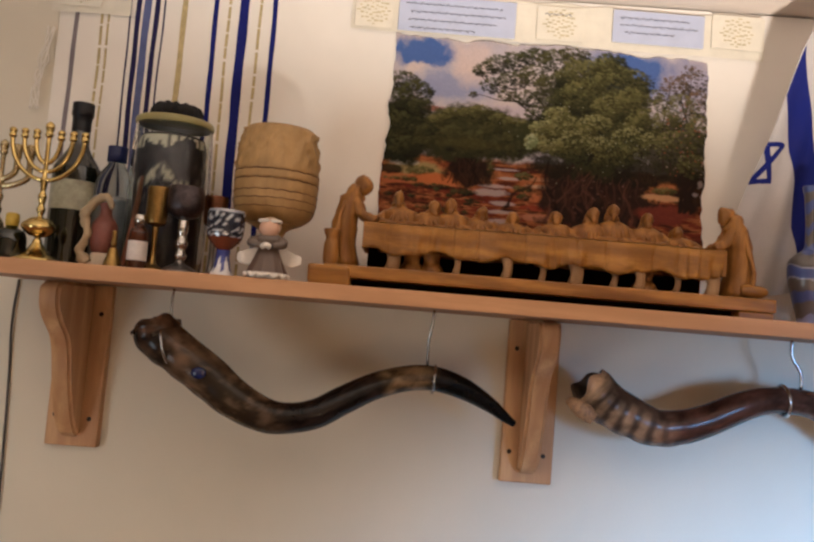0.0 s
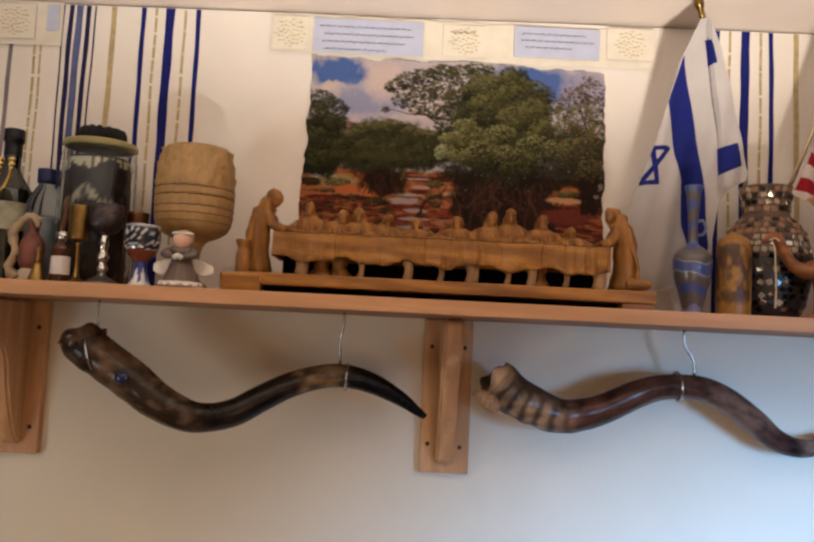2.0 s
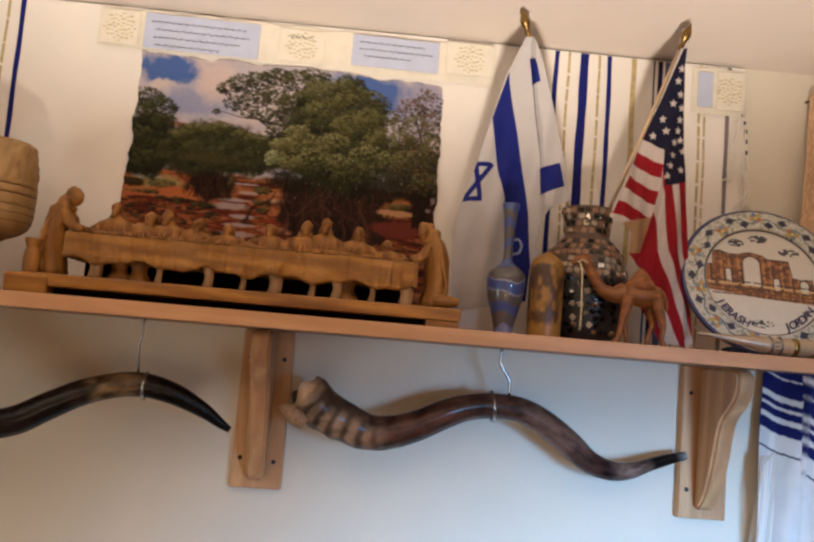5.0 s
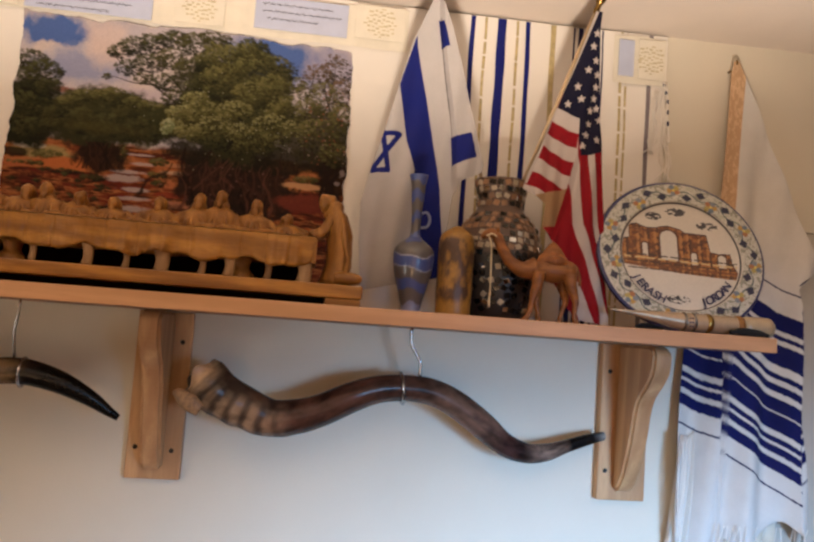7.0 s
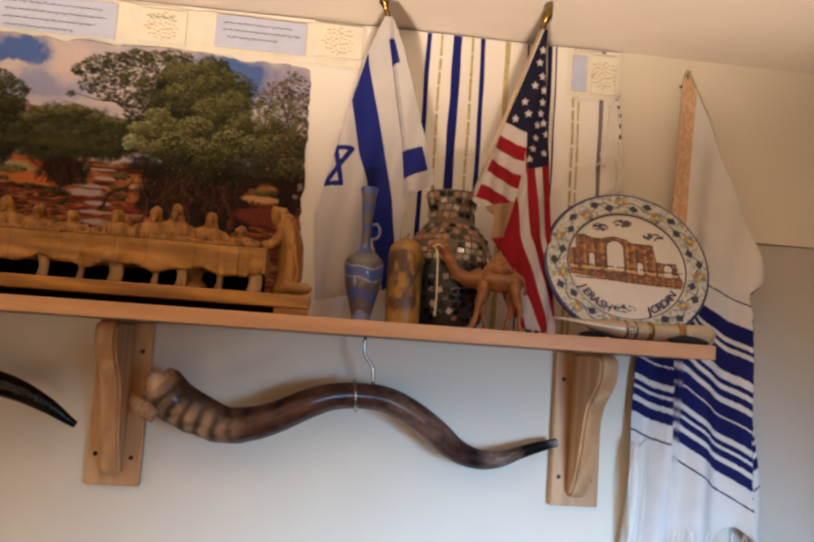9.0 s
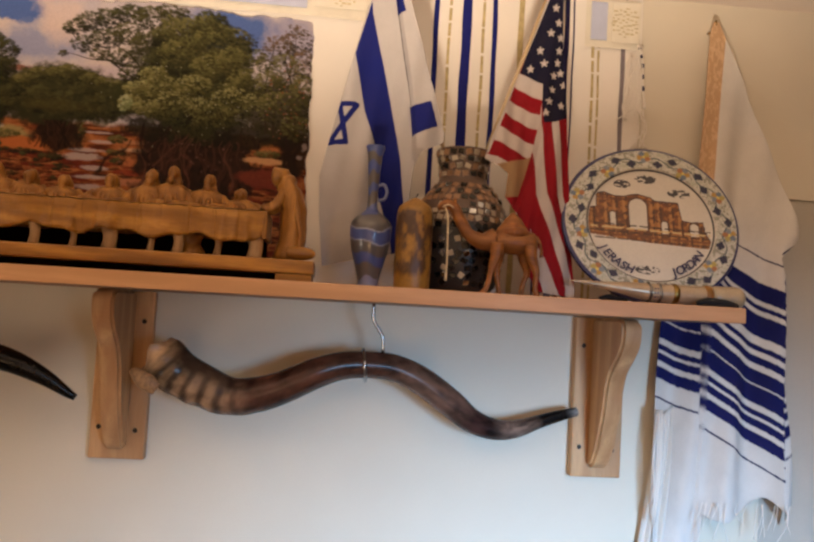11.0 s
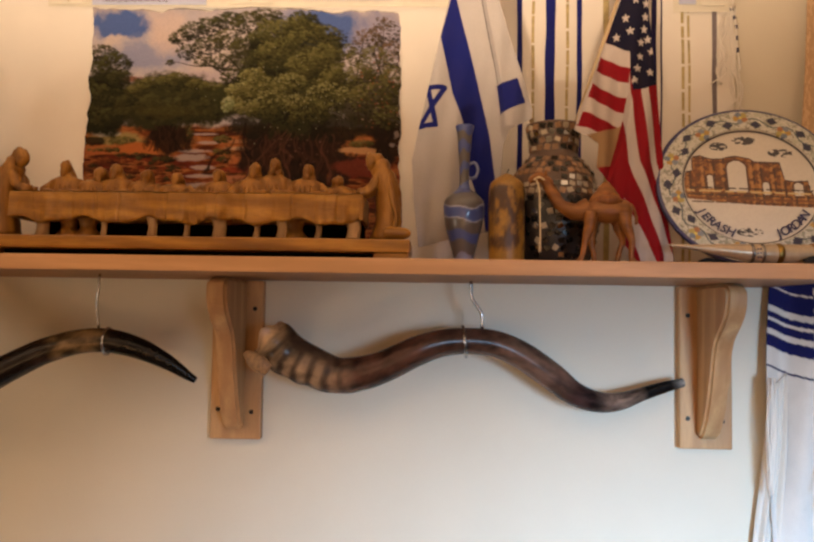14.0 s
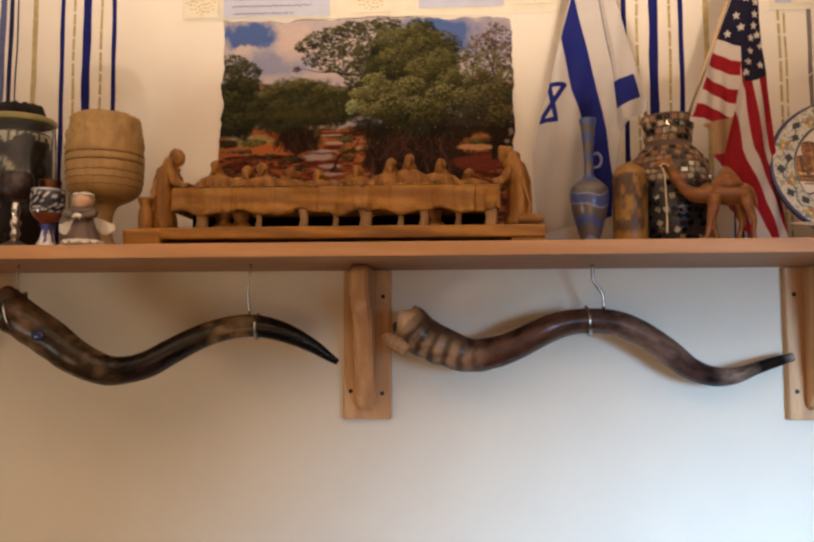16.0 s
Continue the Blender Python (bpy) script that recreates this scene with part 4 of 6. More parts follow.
for sx in (-0.225, -0.195, 0.130):
    surf("stool", local([lathe([(0.020, 1.7925), (0.018, 1.800), (0.012, 1.808), (0.014, 1.818), (0.017, 1.822)], 16, (sx, -0.195, 0), steps=3)], OC), M_OLIVE_Z, carving)


def carved_figure(fx, top, lean, arms, seed, base=1.852, fy=-0.155, stout=1.0, name="seated_figure"):
    rnd = random.Random(seed)
    h = top - base
    hr = 0.0084 * stout
    grids = [lathe([(0.024 * stout, base - 0.03), (0.025 * stout, base), (0.024 * stout, base + h * 0.25), (0.0225 * stout, base + h * 0.46), (0.0185 * stout, base + h * 0.57), (0.0075, base + h * 0.67), (0.005, base + h * 0.72)],
                   18, (fx, fy, 0), (1.1, 0.8), 4)]
    hx = fx + lean
    grids.append(ball((hx, fy - 0.004, top - hr * 1.15), hr, 14, (0.86, 0.95, 1.15)))
    grids.append(ball((hx + 0.001, fy + 0.002, top - hr * 0.95), hr * 1.06, 12, (0.95, 0.95, 1.1)))
    for s in (-1, 1):
        r = arms * rnd.uniform(0.8, 1.2)
        grids.append(tube([(fx + s * 0.018 * stout, fy, base + h * 0.48), (fx + s * 0.027 * stout, fy - 0.012, base + h * 0.22), (fx + s * (0.012 - 0.012 * r), fy - 0.038, base + h * 0.16)],
                          [0.0085, 0.0095, 0.006], 10, 4))
    # beard, hood down to the shoulders, folds of the robe
    grids.append(ball((hx, fy - 0.0095, top - hr * 2.15), hr * 0.62, 10, (0.9, 0.7, 1.25)))
    grids.append(tube([(hx, fy + 0.005, top - hr * 0.4), (hx, fy + 0.010, top - hr * 1.6), (fx, fy + 0.008, base + h * 0.50)], [hr * 0.8, hr * 1.12, 0.014], 12, 4))
    for o in (-0.011, -0.004, 0.004, 0.011):
        grids.append(tube([(fx + o * 0.5, fy - 0.013, base + h * 0.56), (fx + o, fy - 0.0205, base + h * 0.30), (fx + o * 1.2, fy - 0.021, base - 0.004)], [0.0022, 0.0032, 0.003], 8, 3))
    grids.append(tube([(hx - 0.008, fy + 0.004, top - 0.024), (hx, fy + 0.006, top - 0.012), (hx + 0.008, fy + 0.004, top - 0.024)], 0.0034, 8, 4))
    surf(name, local(grids, OC, 0.0030), M_OLIVE_Z, carving)


for k, (fx, top, lean, arms) in enumerate(((-0.250, 1.915, -0.004, 1.2), (-0.205, 1.905, 0.008, -0.4), (-0.165, 1.910, -0.006, 0.5), (-0.125, 1.902, 0.005, 1.0), (-0.072, 1.898, 0.0, 0.4),
                                           (-0.004, 1.900, 0.0, 1.0), (0.052, 1.909, 0.003, -0.5), (0.087, 1.917, 0.0, 1.0), (0.141, 1.908, 0.0, 0.9), (0.192, 1.890, -0.003, 0.6))):
    carved_figure(fx, top + (0.010 if k > 4 else 0.005), lean, arms, k, stout=1.12)


def standing_figure(fx, fy, side, top):
    """A robed standing figure that bends towards the table."""
    z0 = 1.7925
    line = [(fx - side * 0.004, fy, z0), (fx - side * 0.010, fy, z0 + 0.04), (fx - side * 0.008, fy, z0 + 0.085), (fx + side * 0.006, fy, z0 + 0.118), (fx + side * 0.012, fy, top - 0.02)]
    grids = [tube(line, [0.022, 0.020, 0.019, 0.015, 0.007], 16, 5, 1.2)]
    grids.append(ball((fx + side * 0.016, fy - 0.004, top - 0.013), 0.0125, 14, (0.9, 1, 1.15)))
    grids.append(ball((fx + side * 0.011, fy, top - 0.010), 0.0128, 12, (0.95, 1, 1.0)))
    for o in (-0.012, 0.012):
        grids.append(tube([(fx + side * 0.004, fy + o, z0 + 0.105), (fx + side * 0.018, fy + o, z0 + 0.080), (fx + side * 0.036, fy + o * 0.6 - 0.01, z0 + 0.074)], [0.0085, 0.0085, 0.006], 10, 4))
    for k in range(5):
        o = (k - 2) * 0.007
        grids.append(tube([(fx - side * 0.018 + abs(o) * 0.3, fy + o - 0.012, z0 + 0.002), (fx - side * 0.020, fy + o - 0.012, z0 + 0.05), (fx - side * 0.010, fy + o * 0.6 - 0.010, z0 + 0.10)], [0.004, 0.0035, 0.003], 8, 4))
    surf("standing_figure", local(grids, OC, 0.0045), M_OLIVE_Z, carving)


standing_figure(-0.322, -0.190, 1, 1.932)
standing_figure(0.264, -0.190, -1, 1.930)
surf("water_jar", local([lathe([(0.007, 1.791), (0.010, 1.793), (0.0115, 1.805), (0.011, 1.822), (0.009, 1.830), (0.0125, 1.840), (0.012, 1.844), (0.008, 1.842)], 18, (-0.346, -0.232, 0), steps=3)], OC), M_OLIVE_Z, carving)
surf("lying_jar", local([tube([(0.268, -0.215, 1.8035), (0.280, -0.215, 1.8035), (0.292, -0.215, 1.8035), (0.304, -0.215, 1.8035), (0.310, -0.215, 1.8035)], [0.008, 0.0105, 0.010, 0.0075, 0.003], 14, 4)], OC), M_OLIVE, carving)


# ---- flags ----
def edge(points):
    """x of an edge at heights z, from points (x, z) listed from the top down."""
    p = sorted(((z, x) for x, z in points))
    return lambda z: np.interp(z, [q[0] for q in p], [q[1] for q in p])


def flag_cloth(name, parent, left, right, top, bottom, depth, paint, nu=150, nv=300, label=""):
    u, v = np.meshgrid(np.linspace(0, 1, nu), np.linspace(0, 1, nv))
    z = top + (bottom(u) - top) * v
    x = left(z) + (right(z) - left(z)) * u
    y = depth(x, z)
    o = np.array(parent.location)
    ob = surf(name, [(np.stack([x, y, z], -1) - o, False, False)], M_DYE, parent, label, [paint(x, z)])
    mod = ob.modifiers.new("thickness", "SOLIDIFY")
    mod.thickness, mod.offset = 0.0012, 0.0
    return ob


def spear(parent, at, way):
    """A gilt spear point on top of a stick."""
    a, w = np.array(at) - np.array(parent.location), np.array(way)
    surf("finial", [tube([a - w * 0.004, a + w * 0.004, a + w * 0.010, a + w * 0.024, a + w * 0.044], [0.004, 0.0052, 0.0045, 0.0085, 0.0008], 12, 4)], M_OLDGOLD, parent, "gilt spear-shaped tip")


def israeli_flag():
    ob = thing("stick_flag", (0.520, -0.118, 1.925), "white and blue cloth flag with a star, stick in the vase", "flag", "small flags on the shelf")
    foot, head = np.array((0.527, -0.104, 1.935)), np.array((0.399, -0.179, 2.272))
    way = (head - foot) / np.linalg.norm(head - foot)
    surf("stick", [tube([foot - np.array(ob.location), head - np.array(ob.location)], 0.0035, 10)], M_STICK, ob)
    spear(ob, head, way)
    left = edge([(0.394, 2.266), (0.367, 2.198), (0.350, 2.126), (0.333, 2.051), (0.316, 1.985), (0.306, 1.940), (0.309, 1.88), (0.318, 1.80), (0.320, 1.79)])
    right = edge([(0.404, 2.268), (0.429, 2.216), (0.468, 2.108), (0.503, 2.018), (0.502, 2.004), (0.466, 1.985), (0.456, 1.960), (0.452, 1.89), (0.446, 1.80)])
    fold = edge([(0.404, 2.25), (0.414, 2.188), (0.446, 2.05), (0.453, 1.98), (0.456, 1.90), (0.50, 1.80)])

    def depth(x, z):
        y = -0.13 - 0.25 * (z - 2.04)
        y = y - 0.012 * np.clip((x - fold(z)) / 0.006, 0, 1) * np.clip((z - 1.97) / 0.02, 0, 1)
        w = np.clip((2.25 - z) / 0.2, 0, 1)
        return y + w * (0.007 * np.sin((x - 0.3) * 62 + z * 7) + 0.003 * np.sin((x - 0.3) * 140 - z * 19))

    s_l = edge([(0.371, 2.203), (0.351, 2.128), (0.372, 2.043), (0.390, 2.000), (0.399, 1.924), (0.428, 1.85), (0.436, 1.80)])
    s_r = edge([(0.373, 2.203), (0.375, 2.190), (0.413, 2.060), (0.435, 1.971), (0.448, 1.890), (0.447, 1.80)])

    def paint(x, z):
        c = np.ones(x.shape + (3,)) * np.array(lin((188, 182, 180)))
        blue = np.array(lin((24, 34, 112)))
        c[(x > s_l(z)) & (x < s_r(z)) & (z < 2.205)] = blue
        c[inside([(0.443, 2.053), (0.475, 2.064), (0.490, 2.028), (0.451, 2.009)], x, z)] = blue
        c[inside([(0.404, 2.232), (0.412, 2.230), (0.425, 2.193), (0.414, 2.188)], x, z)] = blue
        tl, tr, bl, br = (0.332, 2.050), (0.359, 2.051), (0.319, 1.992), (0.345, 1.993)
        for a, b in ((tl, tr), (bl, br), (tr, bl), (tl, br)):
            c[near_line(a, b, x, z, 0.0040)] = blue
        # thin crease lines: the fold's shade put into the dye
        c[near_line((0.408, 2.235), (0.416, 2.186), x, z, 0.0008) | near_line((0.416, 2.186), (0.446, 2.05), x, z, 0.0008)] *= 0.5
        return c

    flag_cloth("flag_cloth", ob, left, right, 2.266, lambda u: 1.796 + 0.030 * u, depth, paint, 180, 420)


israeli_flag()


def american_flag():
    ob = thing("stick_flag", (0.550, -0.120, 1.925), "red, white and blue starred cloth flag, stick in the vase", "flag", "small flags on the shelf")
    foot, head = np.array((0.553, -0.124, 1.935)), np.array((0.657, -0.201, 2.270))
    way = (head - foot) / np.linalg.norm(head - foot)
    surf("stick", [tube([foot - np.array(ob.location), head - np.array(ob.location)], 0.0035, 10)], M_STICK, ob)
    spear(ob, head, way)
    left = edge([(0.653, 2.263), (0.614, 2.123), (0.571, 2.003), (0.565, 1.978), (0.601, 1.954), (0.598, 1.916), (0.618, 1.890), (0.616, 1.831), (0.652, 1.782), (0.660, 1.765)])
    right = edge([(0.664, 2.267), (0.664, 2.240), (0.692, 2.053), (0.702, 1.90), (0.716, 1.778), (0.716, 1.765)])
    fold = edge([(0.66, 2.25), (0.652, 2.10), (0.647, 2.037), (0.639, 1.987), (0.630, 1.949), (0.612, 1.893), (0.60, 1.76)])

    def depth(x, z):
        y = -0.164 - 0.25 * np.maximum(z - 2.07, 0)
        y = y - 0.010 * np.clip((x - fold(z)) / 0.006, 0, 1) * np.clip((2.10 - z) / 0.03, 0, 1)
        w = np.clip((2.25 - z) / 0.2, 0, 1)
        return y + w * (0.006 * np.sin((x - 0.6) * 90 + z * 9) + 0.0025 * np.sin((x - 0.6) * 210 - z * 15))

    red, white, navy = (np.array(lin(q)) for q in ((132, 14, 26), (184, 171, 163), (16, 16, 40)))
    bands = [edge(q) for q in ([(0.640, 1.87), (0.655, 1.80), (0.668, 1.76)], [(0.640, 1.87), (0.675, 1.80), (0.690, 1.76)],
                               [(0.636, 2.036), (0.640, 1.993), (0.647, 1.924), (0.679, 1.838), (0.700, 1.778)], [(0.6495, 2.036), (0.6535, 1.993), (0.663, 1.924), (0.695, 1.838), (0.716, 1.778)],
                               [(0.665, 2.036), (0.671, 1.993), (0.6795, 1.924), (0.706, 1.838), (0.73, 1.778)], [(0.677, 2.036), (0.683, 1.993), (0.690, 1.924), (0.712, 1.838), (0.74, 1.778)])]
    stars = [(0.660, 2.232), (0.657, 2.212), (0.653, 2.175), (0.670, 2.170), (0.639, 2.148), (0.670, 2.151), (0.647, 2.129), (0.669, 2.133), (0.627, 2.120), (0.665, 2.113),
             (0.664, 2.091), (0.659, 2.071), (0.680, 2.066), (0.654, 2.052), (0.664, 2.191), (0.683, 2.100), (0.676, 2.118)]

    def paint(x, z):
        c = np.ones(x.shape + (3,)) * red
        low = x > fold(z)
        # stripes by the stick, below the canton
        s = (2.106 - (z + 0.42 * (x - 0.63))) / 0.0245
        k = np.floor(s).astype(int)
        c[~low & (k % 2 == 0)] = white
        # tan patch: a white stripe's shade put into the dye
        c[~low & (z < 1.972 + 0.3 * (x - 0.60))] = np.array(lin((150, 118, 84)))
        c[~low & (z < 1.915 + 0.2 * (x - 0.60))] = red
        # lower folds
        count = sum((x > b(z)).astype(int) for b in bands)
        c[low & (count % 2 == 1)] = white
        canton = inside([(0.655, 2.275), (0.668, 2.275), (0.695, 2.051), (0.672, 2.040), (0.652, 2.036), (0.648, 2.098), (0.612, 2.114), (0.653, 2.262)], x, z)
        c[canton] = navy
        for sx, sz in stars:
            d, a = np.hypot(x - sx, z - sz), np.arctan2(z - sz, x - sx) - 1.65
            m = (a * 5 / (2 * np.pi)) % 1.0
            r = 0.0027 + 0.0040 * np.abs(2 * m - 1) ** 1.4
            c[canton & (d < r)] = white
        c[near_line((0.655, 2.268), (0.568, 1.990), x, z, 0.004)] = white * 0.9
        return c

    flag_cloth("flag_cloth", ob, left, right, 2.265, lambda u: 1.770 - 0.008 * u, depth, paint, 200, 480)


american_flag()


# ---- painted plate ----
def plate():
    R, OV = 0.145, 0.90
    ob = thing("painted_plate", (0.834, -0.2065, SH_T), "round hand-painted ceramic plate with ruins and a flowered rim, leaning", "plate")
    ob.rotation_euler = (radians(-14), 0, 0)
    ctr = R * OV + 0.001
    nr, na = 120, 420
    r, a = np.meshgrid(np.linspace(0, 1, nr), np.linspace(0, 2 * np.pi, na, endpoint=False), indexing="ij")
    p, q = r * np.cos(a), r * np.sin(a)
    dep = -0.004 + 0.006 * np.clip(1 - (r / 0.74) ** 34, 0, 1) + 0.002 * (r > 0.985)
    col = np.ones(p.shape + (3,)) * np.array(lin((206, 197, 182)))
    fine = value_noise(p * 22 + 40, q * 22 + 40, 3, 4)
    P = lambda X, Y: ((X - 533) / 402, (422 - Y) / 341)

    def fill(mask, rgb, alpha=1.0):
        col[mask] = col[mask] * (1 - alpha) + np.array(lin(rgb)) * alpha

    rim = (r > 0.735) & (r < 0.968)
    fill(rim, (196, 192, 182), 0.85)
    f2 = value_noise(p * 34 + 90, q * 34 + 90, 5, 3)
    fill(rim & (f2 > 0.56), (118, 118, 98), 0.75)
    fill(rim & (f2 < 0.38), (166, 168, 144), 0.7)
    sway = 0.845 + 0.035 * np.sin(a * 14)
    fill(rim & (np.abs(r - sway) < 0.008), (70, 84, 90))
    rnd = random.Random(8)
    for k in range(33):
        th = 2 * math.pi * k / 33 + 0.1
        rr = 0.80 if k % 2 else 0.885
        cx, cy = rr * math.cos(th), rr * math.sin(th)
        dx, dy = p - cx, q - cy
        s, t = dx * math.cos(th) + dy * math.sin(th), -dx * math.sin(th) + dy * math.cos(th)
        if k % 3 == 2:
            for j in range(5):
                ph = j * 1.256 + k
                ex, ey = 0.048 * math.cos(ph), 0.048 * math.sin(ph)
                fill(np.hypot(s - ex, t - ey) < 0.034, ((176, 136, 62), (120, 128, 138), (160, 104, 62), (168, 150, 80), (104, 116, 132))[j])
            fill(np.hypot(s, t) < 0.018, (214, 190, 90))
        else:
            fill(np.abs(s) + np.abs(t) * 0.8 + 0.02 * (fine - 0.5) < 0.054, (24, 26, 58))
    fill(r > 0.968, (44, 46, 92))
    fill((r > 0.708) & (r < 0.726), (42, 38, 48))
    # ruins
    ruin_line = [P(*c) for c in ((245, 470), (248, 358), (288, 352), (290, 292), (330, 284), (372, 298), (420, 298), (436, 292), (480, 284), (540, 296), (560, 310), (668, 312), (682, 390),
                                   (716, 396), (780, 392), (786, 440), (806, 470), (806, 512), (520, 500), (245, 474))]
    ruin = inside(ruin_line, p, q) & (r < 0.70)
    fill(ruin, (116, 66, 26))
    fill(ruin & (fine > 0.55), (172, 114, 50), 0.6)
    fill(ruin & (fine < 0.42), (72, 40, 20), 0.5)
    for cp in (-0.66, -0.50, -0.40, -0.29, 0.02, 0.10, 0.24, 0.34, 0.44, 0.56):
        fill(ruin & (np.abs(p - cp) < 0.016) & (fine > 0.40), (186, 130, 70), 0.6)
        fill(ruin & (np.abs(p - cp - 0.026) < 0.009) & (fine < 0.58), (66, 36, 22), 0.85)
    fill(ruin & (np.abs(q - 0.31 + 0.03 * p) < 0.012), (88, 46, 28), 0.7)
    core = inside(ruin_line, p + 0.013, q) & inside(ruin_line, p - 0.013, q) & inside(ruin_line, p, q + 0.016)
    fill(ruin & ~core, (52, 30, 22), 0.9)
    hole = np.zeros(p.shape, bool)
    for x0, x1, y0, y1 in ((440, 520, 308, 445), (352, 376, 372, 432), (586, 612, 402, 456), (716, 754, 404, 460)):
        (pa, qa), (pb, qb) = P(x0, y1), P(x1, y0)
        w = (pb - pa) / 2
        body = (p > pa) & (p < pb) & (q > qa) & (q < qb - w)
        hole |= body | (np.hypot(p - pa - w, (q - qb + w)) < w)
        fill((np.abs(p - pa - w) < w + 0.022) & (q > qa) & (q < qb + 0.03) & ruin & ((q < qb - w) | (np.hypot(p - pa - w, q - qb + w) < w + 0.022)), (74, 44, 30), 0.85)
    fill(hole, (206, 197, 182))
    for y, wdt, rgb in ((432, 0.010, (50, 34, 26)), (446, 0.012, (206, 176, 120)), (462, 0.010, (60, 36, 26)), (478, 0.014, (112, 64, 30)), (494, 0.010, (70, 40, 28))):
        qq = P(0, y)[1] - 0.03 * p
        qq = qq + 0.008 * (fine - 0.5)
        fill((np.abs(q - qq) < wdt) & (np.abs(p) < 0.68) & (r < 0.70) & (np.sin(p * 47 + y) + 2.4 * (fine - 0.4) > -0.55), rgb, 0.9)
    # flourishes above and below
    for cx, cy, wx in ((-0.02, 0.60, 0.13), (-0.30, 0.52, 0.10), (0.36, 0.44, 0.14), (-0.06, -0.575, 0.14)):
        s, t = (p - cx) / wx, (q - cy) / 0.055
        fill((np.hypot(s, t) < 1) & (value_noise(p * 30 + 10, q * 42 + 10, 11, 2) > (0.50 if wx == 0.14 and cx > 0 else 0.44)), (58, 54, 58))
    x, z = p * R, ctr + q * R * OV
    surf("dish", [(np.stack([x, dep, z], -1), True, False)], M_GLAZE, ob, "", [col])
    back = np.stack([x[::6, ::6], dep[::6, ::6] + 0.007, z[::6, ::6]], -1)
    surf("back", [(back, True, False)], M_PAPER, ob, "plain glazed back")
    lip = np.stack([np.stack([x[-1], dep[-1], z[-1]], -1), np.stack([x[-1] * 1.012, dep[-1] + 0.003, ctr + (z[-1] - ctr) * 1.012], -1), np.stack([x[-1], dep[-1] + 0.007, z[-1]], -1)])
    surf("rim_edge", [(lip, True, False)], plain("blue_glaze", (40, 42, 84), 0.35), ob)

    def word(text, start, step, radius):
        for i, ch in enumerate(text):
            th = start + step * i
            cu = bpy.data.curves.new("letter", "FONT")
            cu.body, cu.size, cu.extrude, cu.align_x, cu.align_y = ch, 0.0190, 0.0002, "CENTER", "CENTER"
            cu.offset, cu.shear = 0.0004, 0.10
            cu.materials.append(M_INK)
            t = new("letter", cu)
            t.parent = ob
            g = radians(th)
            t.matrix_basis = pose(radius * math.cos(g) * R, -0.0004, ctr + radius * math.sin(g) * R * OV, 90, 0, 0) @ pose(0, 0, 0, 0, 0, th + 90)

    word("JERASH", 210, 7.0, 0.638)
    word("JORDAN", 291, 6.8, 0.638)


plate()


# ---- horn flask lying before the plate ----
def flask():
    ob = thing("horn_flute", (0.81, -0.262, SH_T), "slender silver and bone flute lying on the shelf before the plate", "flute")
    o = np.array(ob.location)
    L = lambda pts: [tuple(np.array(q) - o) for q in pts]
    zc = SH_T + 0.0155
    surf("body", [tube(L([(0.682, -0.262, zc + 0.011), (0.70, -0.262, zc + 0.010), (0.73, -0.262, zc + 0.007), (0.765, -0.262, zc + 0.004), (0.80, -0.262, zc + 0.001), (0.85, -0.262, zc), (0.895, -0.262, zc)]),
                       [0.0014, 0.0026, 0.0054, 0.0096, 0.0132, 0.0142, 0.0138], 24, 6)], plain("bone", (176, 152, 122), 0.28, 0.25, 0.15, 60.0, 300.0, 0.15), ob, "tapered polished bone tube")
    surf("end_cap", [tube(L([(0.893, -0.262, zc), (0.900, -0.262, zc), (0.915, -0.262, zc), (0.932, -0.262, zc - 0.001), (0.941, -0.262, zc - 0.002)]), [0.0138, 0.0158, 0.0160, 0.0168, 0.012], 24, 5)], plain("pale_horn", (172, 150, 118), 0.3, 0.0, 0.15, 60.0, 300.0, 0.15), ob, "pale flared horn end")
    for x0, w, m in ((0.797, 0.004, M_PEWTER), (0.812, 0.004, M_PEWTER), (0.836, 0.009, M_OLDGOLD), (0.886, 0.010, M_OLIVE_Z)):
        surf("band", [tube(L([(x0 - w / 2, -0.262, zc + 0.0005), (x0, -0.262, zc + 0.0005), (x0 + w / 2, -0.262, zc + 0.0005)]), [0.0143, 0.0153, 0.0143], 24, 3)], m, ob)
    for k in range(6):
        surf("stud", [ball((0.8045 - o[0] + 0.004 * (k % 2) - 0.002, -0.0138, zc - o[2] + (k // 2 - 1) * 0.006), 0.0013, 8)], M_INK, ob)
    # black bars put where it is dark beneath the flute
    surf("black_bar", [tube(L([(0.862, -0.282, SH_T + 0.004), (0.880, -0.284, SH_T + 0.006), (0.905, -0.284, SH_T + 0.005), (0.925, -0.281, SH_T + 0.003)]), [0.003, 0.0065, 0.006, 0.003], 10, 4)], M_BLACK, ob, "black rounded bar by the flute")
    surf("black_bar", [tube(L([(0.728, -0.250, SH_T + 0.004), (0.745, -0.246, SH_T + 0.006), (0.775, -0.243, SH_T + 0.004)]), [0.002, 0.0045, 0.002], 10, 4)], M_BLACK, ob, "black rounded bar by the flute")


flask()


